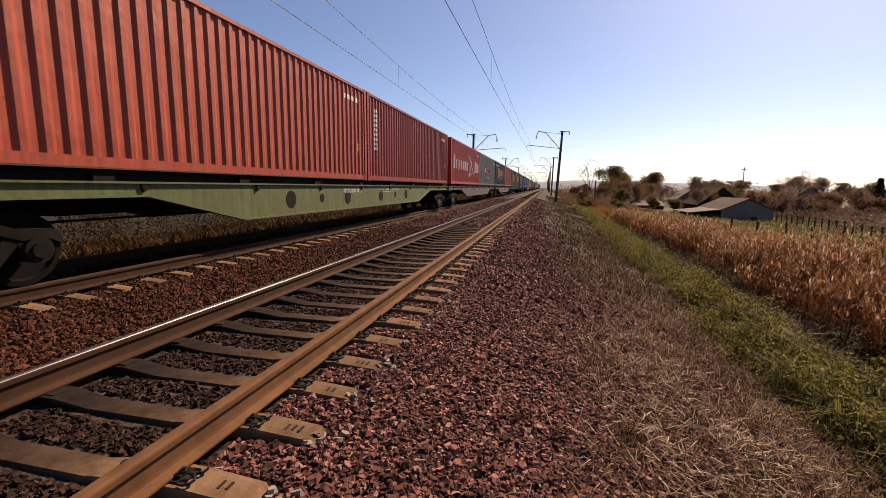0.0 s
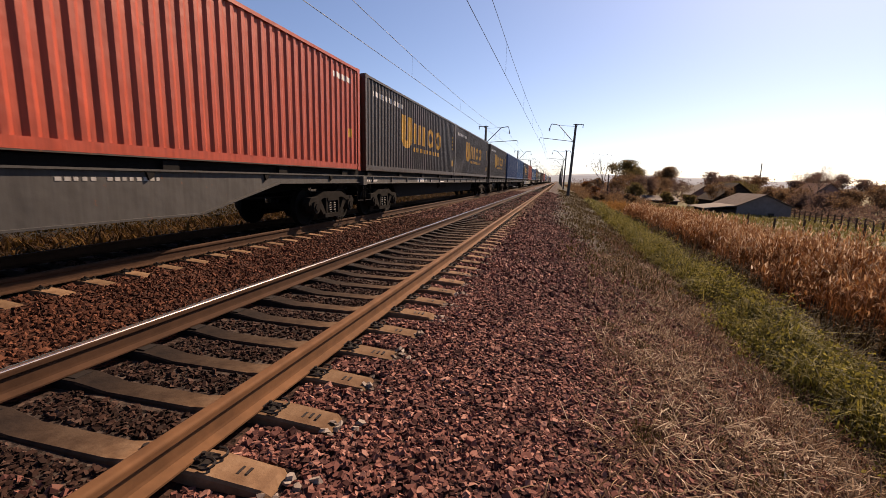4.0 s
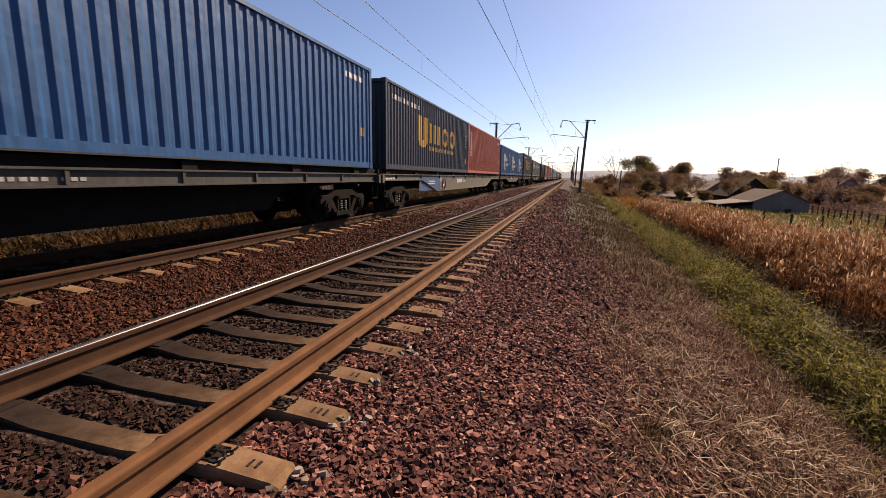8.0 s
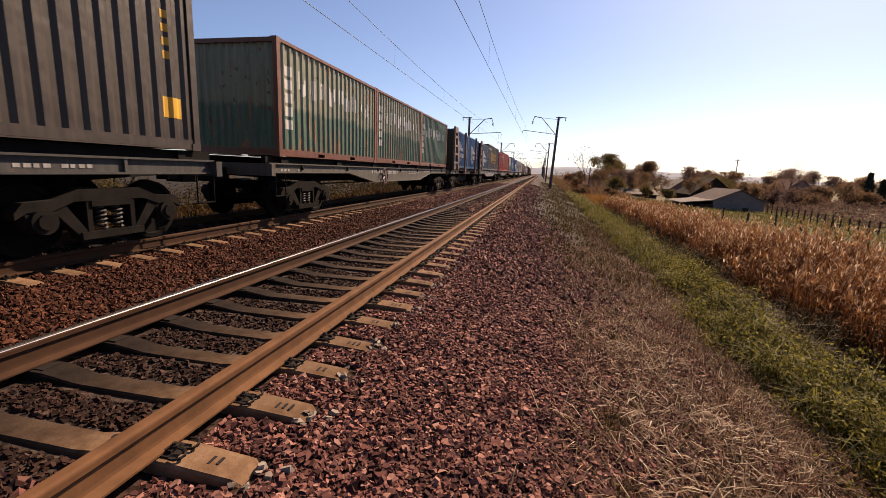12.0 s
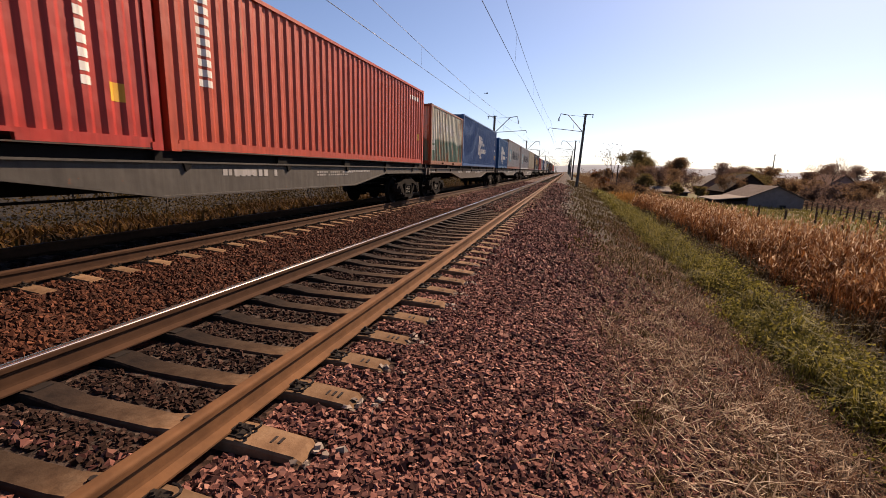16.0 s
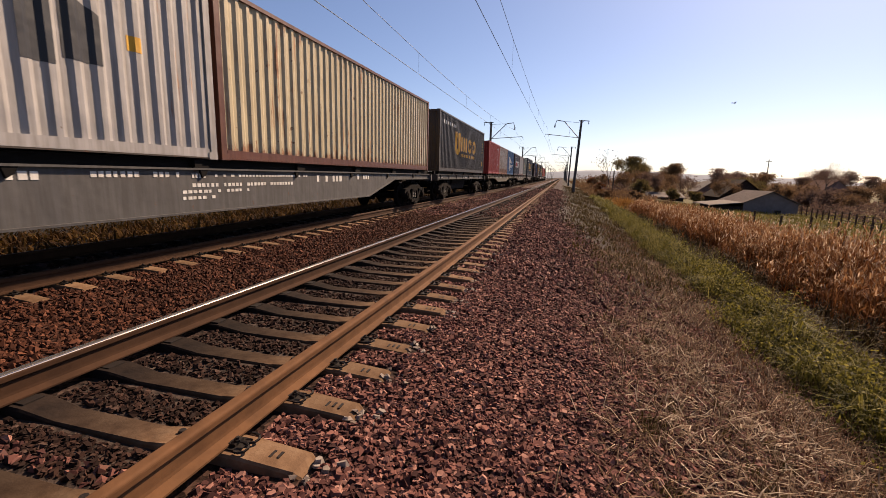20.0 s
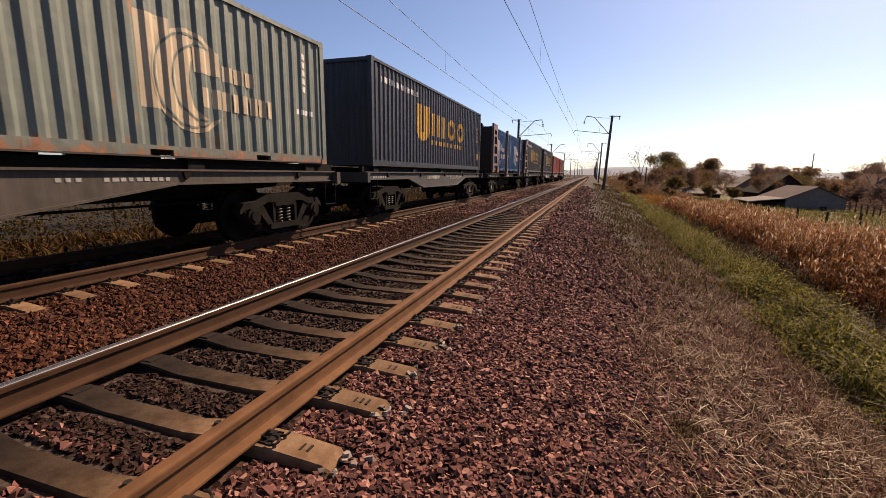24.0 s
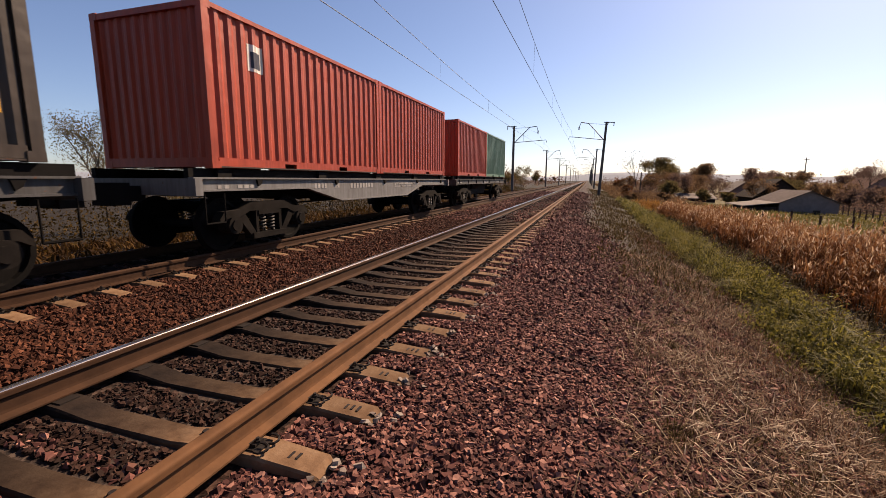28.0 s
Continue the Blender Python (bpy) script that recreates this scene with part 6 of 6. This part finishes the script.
    ok = ((wall > -0.12) | (x < 62) & (y < 85)) & ~((x > 22) & (x < 36) & (y < 86)) & ((x > 33.5) | (y > 104) | (x < 18) & (y > 84)) & ((x < 60) | (y > 52))
    x, y, wall = x[ok], y[ok], wall[ok]
    c = on_ground(x, y) + np.stack([0 * x, 0 * x, r.uniform(0.02, 1, len(x)) * (0.9 + 3.4 * np.clip(wall + 0.1, 0, 0.6))], -1)
    v, f = leaf_cloud(c, 110000, 0.14, 0.2, 6)
    tagged(new("garden_brush", raw_mesh("garden_brush", v, f, LEAF["purple"])), "tangled brown autumn brush between the gardens", "brush", kind="stuff")
    # low brush on the bank beyond the masts
    n = 1500
    x, y = r.uniform(5.5, 16, n), 62 + 210 * r.uniform(0, 1, n) ** 1.4
    wall = np.array([noise.noise((a * 0.3, b * 0.12, 2)) for a, b in zip(x, y)])
    ok = wall > -0.15
    x, y, wall = x[ok], y[ok], wall[ok]
    c = on_ground(x, y) + np.stack([0 * x, 0 * x, r.uniform(0.05, 1, len(x)) * (0.4 + 2.2 * np.clip(wall + 0.15, 0, 0.7))], -1)
    v, f = leaf_cloud(c, 42000, 0.11, 0.24, 8)
    tagged(new("bank_brush", raw_mesh("bank_brush", v, f, LEAF["brown"])), "low brown brush on the bank along the railway", "brush", kind="stuff")
    # hedge beyond the further track
    n = 2600
    x, y = r.uniform(-21, -12.5, n), r.uniform(-6, 110, n)
    wall = np.array([noise.noise((a * 0.2, b * 0.17, 8)) for a, b in zip(x, y)])
    c = on_ground(x, y) + np.stack([0 * x, 0 * x, r.uniform(0, 1, n) * (0.7 + 2.2 * np.clip(wall + 0.25, 0, 0.8))], -1)
    v, f = leaf_cloud(c, 66000, 0.06, 0.35, 7)
    v[:, 2] = np.maximum(v[:, 2], -2.6)
    tagged(new("hedge_brush", raw_mesh("hedge_brush", v, f, LEAF["hedge"])), "dark brown-green brush along the far side of the railway", "brush", kind="stuff")
    # woods far off
    r = np.random.default_rng(9)
    n = 14000
    x, y = r.uniform(-260, 420, n), r.uniform(170, 620, n)
    ok = (np.abs(x + 3) > 12 + 0.012 * y)
    x, y = x[ok], y[ok]
    g = on_ground(x, y)
    hh = np.array([max(0.1, 0.55 + noise.noise((a * 0.02, b * 0.02, 2))) for a, b in zip(x, y)])
    c = g + np.stack([0 * x, 0 * x, hh * r.uniform(0.3, 7.5, len(x))], -1)
    v, f = leaf_cloud(c, 45000, 0.5, 0.8, 5)
    tagged(new("distant_woods", raw_mesh("distant_woods", v, f, LEAF["purple"])), "brown autumn woods in the distance", "woods", kind="stuff")


vegetation()


def hills():
    ang = np.linspace(-1.25, 1.3, 160)
    v = []
    for a in ang:
        h = 34 + 24 * noise.noise((a * 3.1, 0, 0)) + 9 * noise.noise((a * 11, 3, 0)) + 10 * math.exp(-((a - 0.04) / 0.12) ** 2)
        for k, r in ((0.0, 2300), (0.75, 2450), (1.0, 2600)):
            v.append((r * math.sin(a), r * math.cos(a), -8 + max(8, h) * k))
    i = 3 * np.arange(len(ang) - 1)[:, None]
    f = np.concatenate([i + [0, 3, 4, 1], i + [1, 4, 5, 2]])
    ob = new("backdrop", raw_mesh("hills", np.array(v), f, plain("hazy_hills", (0.30, 0.34, 0.40), 1.0, vary=0.12, scale=0.01, bump=0)))
    tagged(ob, "low hazy hills along the horizon", "hills", kind="structure")


hills()


# ---- village ----
def gable_house(x0, x1, y0, y1, base, eave, ridge, wall, roof, label, over=0.35, lean=None, openings=()):
    t = thing("house", label, "house", "village houses", ((x0 + x1) / 2, (y0 + y1) / 2, base))
    w, d = (x1 - x0) / 2, (y1 - y0) / 2
    for s, nm in ((-1, "gable_wall"), (1, "gable_wall")):
        bm = bmesh.new()
        pts = [(-w, -0.3), (w, -0.3), (w, eave), (0, ridge), (-w, eave)]
        a = [bm.verts.new((px, s * d, pz)) for px, pz in pts]
        b = [bm.verts.new((px, s * (d - 0.2), pz)) for px, pz in pts]
        bm.faces.new(a)
        bm.faces.new(b[::-1])
        for i in range(5):
            bm.faces.new((a[i], a[(i + 1) % 5], b[(i + 1) % 5], b[i]))
        part(nm, bm, wall, t)
    for s in (-1, 1):
        bm = bmesh.new()
        xa, xb = sorted((s * w, s * (w - 0.2)))
        box(bm, xa, xb, -d + 0.2, d - 0.2, -0.3, eave)
        part("side_wall", bm, wall, t)
        k = (ridge - eave) / w
        n = max(4, int(2 * d / 1.1))
        for j in range(n):
            bm = bmesh.new()
            ya, yb = -d - over + j * (2 * d + 2 * over) / n, -d - over + (j + 1) * (2 * d + 2 * over) / n - 0.02
            o = [(0, ridge + 0.03), (s * (w + over), eave - k * over + 0.03), (s * (w + over), eave - k * over + 0.10), (0, ridge + 0.10)]
            a = [bm.verts.new((px, ya, pz)) for px, pz in o]
            b = [bm.verts.new((px, yb, pz)) for px, pz in o]
            for i in range(4):
                bm.faces.new((a[i], a[(i + 1) % 4], b[(i + 1) % 4], b[i]))
            bm.faces.new(a)
            bm.faces.new(b[::-1])
            part("roof_sheet", bm, roof, t)
    for px, pz, ww, hh in openings:
        bm = bmesh.new()
        box(bm, px - ww / 2, px + ww / 2, -d - 0.03, -d + 0.02, pz, pz + hh)
        wi = part("window", bm, M["pane"], t, "small dark window")
        bm = bmesh.new()
        for a, b, c, e in ((-ww / 2 - 0.06, -ww / 2, 0, hh), (ww / 2, ww / 2 + 0.06, 0, hh), (-ww / 2 - 0.06, ww / 2 + 0.06, hh, hh + 0.06), (-ww / 2 - 0.06, ww / 2 + 0.06, -0.06, 0)):
            box(bm, px + a, px + b, -d - 0.05, -d + 0.02, pz + c, pz + e)
        part("window_frame", bm, M["mast"], wi)
    return t


M["pane"] = plain("window_glass", (0.03, 0.035, 0.04), 0.1, vary=0.1, bump=0)
BLOCK = plain("grey_block_wall", (0.27, 0.225, 0.215), 1.0, vary=0.25, scale=3, spec=0.05)
SLATE = plain("corrugated_slate", (0.17, 0.135, 0.12), 1.0, vary=0.3, scale=2, spec=0.05)
DARKW = plain("dark_timber_wall", (0.05, 0.036, 0.03), 1.0, vary=0.3, scale=3, spec=0.05)
FENCE = plain("weathered_fence_wood", (0.10, 0.07, 0.052), 1.0, vary=0.3, scale=3, spec=0.05)
PINK = plain("pink_render", (0.34, 0.22, 0.20), 0.9, vary=0.2, scale=2)
ROOFR = plain("red_brown_roof", (0.16, 0.085, 0.065), 1.0, vary=0.25, scale=2, spec=0.05)
PALE = plain("pale_sheet_roof", (0.30, 0.26, 0.23), 1.0, vary=0.2, scale=2, spec=0.05)


def village():
    h = gable_house(25.8, 32.2, 68.0, 77.0, -4.45, 2.95, 4.45, BLOCK, SLATE, "grey block shed with a weathered slate gable roof", openings=((0.9, 1.45, 0.7, 0.55),))
    bm = bmesh.new()
    box(bm, -3.2, 3.2, -4.56, -4.5, -0.3, 0.7)
    part("plinth", bm, PALE, h, "paler strip at the foot of the wall")
    # open lean-to on the shed's side
    t = thing("lean_to", "dark lean-to with a pale sheet roof against the shed", "shed", "", (24.0, 71.5, -4.4))
    bm = bmesh.new()
    o = [(-2.4, 2.35), (1.75, 2.85), (1.75, 2.95), (-2.4, 2.45)]
    for y0, y1 in ((-3.8, -1.2), (-1.18, 1.4), (1.42, 4.0)):
        a = [bm.verts.new((x, y0, z)) for x, z in o]
        b = [bm.verts.new((x, y1, z)) for x, z in o]
        for i in range(4):
            bm.faces.new((a[i], a[(i + 1) % 4], b[(i + 1) % 4], b[i]))
        bm.faces.new(a)
        bm.faces.new(b[::-1])
    part("roof", bm, PALE, t)
    bm = bmesh.new()
    box(bm, -2.1, 1.7, 1.0, 1.15, -0.3, 2.4)
    part("back_wall", bm, DARKW, t)
    bm = bmesh.new()
    box(bm, -2.2, -2.05, -3.4, 1.15, -0.3, 2.35)
    part("side_wall", bm, DARKW, t)
    bm = bmesh.new()
    box(bm, -2.05, 1.7, -3.4, -3.28, -0.3, 2.3)
    part("front_wall", bm, DARKW, t)
    # low shed, its pale roof tilted and widened to fit the camera's view
    t = thing("shed", "low dark shed with a flat pale roof", "shed", "", (21.0, 93, -4.0))
    bm = bmesh.new()
    prism(bm, [(-2.1, 1.95), (2.1, 2.75), (2.1, 2.9), (-2.1, 2.1)], -3.3, 3.3)
    part("roof", bm, PALE, t)
    bm = bmesh.new()
    prism(bm, [(-1.8, -0.5), (1.8, -0.5), (1.8, 2.66), (-1.8, 1.98)], -3.0, 3.0)
    part("body", bm, DARKW, t)
    gable_house(31.5, 39.5, 96, 106, -4.6, 3.0, 6.2, DARKW, DARKW, "dark timber house with a steep roof", openings=((0, 1.2, 1.0, 1.0),))
    gable_house(55, 61.5, 112, 121, -4.6, 4.0, 6.6, PINK, ROOFR, "pinkish two-storey house with a brown roof", openings=((-1.5, 0.9, 0.9, 1.1), (1.5, 0.9, 0.9, 1.1), (0, 3.2, 0.9, 1.0)))
    gable_house(78, 86, 112, 121, -4.8, 3.0, 5.6, PINK, ROOFR, "small rendered house with a brown roof", openings=((-1.5, 0.9, 0.9, 1.1), (1.5, 0.9, 0.9, 1.1)))
    gable_house(93, 103, 104, 114, -5.0, 3.4, 6.0, BLOCK, PALE, "grey house with a pale sheet roof", openings=((-1.5, 0.9, 1.1, 1.1), (1.8, 0.9, 1.1, 1.1)))
    gable_house(36, 43, 128, 136, -4.4, 3.0, 5.6, PINK, PALE, "small house with a pale sheet roof behind the trees")
    # garden fence
    t = thing("fence", "weathered wooden garden fence with dark posts", "fence", "")
    a, b = Vector((33.0, 76, 0)), Vector((30.3, 40, 0))
    for k in range(26):
        p = a.lerp(b, k / 25)
        bm = bmesh.new()
        z = ground_z(p.x, p.y)
        box(bm, p.x - 0.05, p.x + 0.05, p.y - 0.05, p.y + 0.05, z - 0.3, z + 1.3)
        part("post", bm, FENCE, t)
    for hgt in (0.4, 0.8, 1.15):
        for k in range(25):
            bm = bmesh.new()
            p, q = a.lerp(b, k / 25), a.lerp(b, (k + 1) / 25)
            rod(bm, (p.x, p.y, ground_z(p.x, p.y) + hgt), (q.x, q.y, ground_z(q.x, q.y) + hgt), 0.035, 5)
            part("rail", bm, FENCE, t)
    t = thing("fence", "row of short dark posts at the edge of the field", "fence", "")
    for x, y, h in ((16.6, 45.2, 1.0), (18.3, 44.1, 1.1), (19.9, 43.0, 1.05), (21.7, 42.2, 1.1), (23.1, 41.2, 1.0), (24.8, 40.3, 1.1), (26.6, 39.2, 1.0)):
        bm = bmesh.new()
        rod(bm, (x, y, ground_z(x, y) - 0.3), (x + 0.03, y, ground_z(x, y) + h), 0.09, 7, 0.08)
        part("post", bm, FENCE, t)
    # posts and poles
    for x, y, z1, lab in ((11.0, 88, 2.8, "dark wooden post on the bank"), (70, 104, 6.2, "tall wooden electricity pole"), (88, 100, 5.5, "tall wooden electricity pole"), (52, 130, 7.0, "tall wooden electricity pole")):
        t = thing("pole", lab, "pole", "village poles", (x, y, ground_z(x, y)))
        bm = bmesh.new()
        rod(bm, (0, 0, -0.3), (0, 0, z1 - ground_z(x, y)), 0.14, 7, 0.10)
        part("shaft", bm, M["bark"], t)
        if z1 > 4:
            bm = bmesh.new()
            box(bm, -0.7, 0.7, -0.05, 0.05, z1 - ground_z(x, y) - 0.6, z1 - ground_z(x, y) - 0.48)
            part("crossarm", bm, M["bark"], t)


village()


# ---- bird ----
FLIGHT = [(0, -55.60, 37.43, 12.29), (14.5, -10.60, 39.43, 8.29), (16, -5.69, 40.56, 8.05), (17, -1.62, 41.06, 8.34), (17.5, -0.04, 41.14, 8.58), (18, 2.72, 41.17, 8.61), (18.5, 5.63, 40.94, 8.95), (19.5, 10.91, 40.20, 8.31), (20, 14.14, 39.50, 7.26), (20.5, 16.17, 38.90, 6.64), (28, 61.17, 30.90, 9.64)]
BIRD = tagged(new("bird"), "small dark bird flying over the railway", "bird")
bm = bmesh.new()
for p, q, r0, r1 in (((0, -0.2, 0), (0, 0.05, 0), 0.02, 0.07), ((0, 0.05, 0), (0, 0.22, 0.01), 0.07, 0.045), ((0, 0.22, 0.01), (0, 0.33, 0.0), 0.04, 0.008), ((0, -0.4, 0), (0, -0.2, 0), 0.05, 0.02)):
    rod(bm, [0.5 * a for a in p], [0.5 * a for a in q], 0.5 * r0, 8, 0.5 * r1)
part("body", bm, M["dark"], BIRD)
BIRD_WINGS = []
for s in (-1, 1):
    bm = bmesh.new()
    pts = [(0.03, 0.14), (0.28, 0.17), (0.52, -0.02), (0.3, 0.0), (0.03, -0.06)]
    a = [bm.verts.new((s * x * 0.5, y * 0.5, 0.01)) for x, y in pts]
    b = [bm.verts.new((s * x * 0.5, y * 0.5, 0.0)) for x, y in pts]
    bm.faces.new(a)
    bm.faces.new(b[::-1])
    for i in range(5):
        bm.faces.new((a[i], a[(i + 1) % 5], b[(i + 1) % 5], b[i]))
    BIRD_WINGS.append(part("wing", bm, M["dark"], BIRD))
motions()
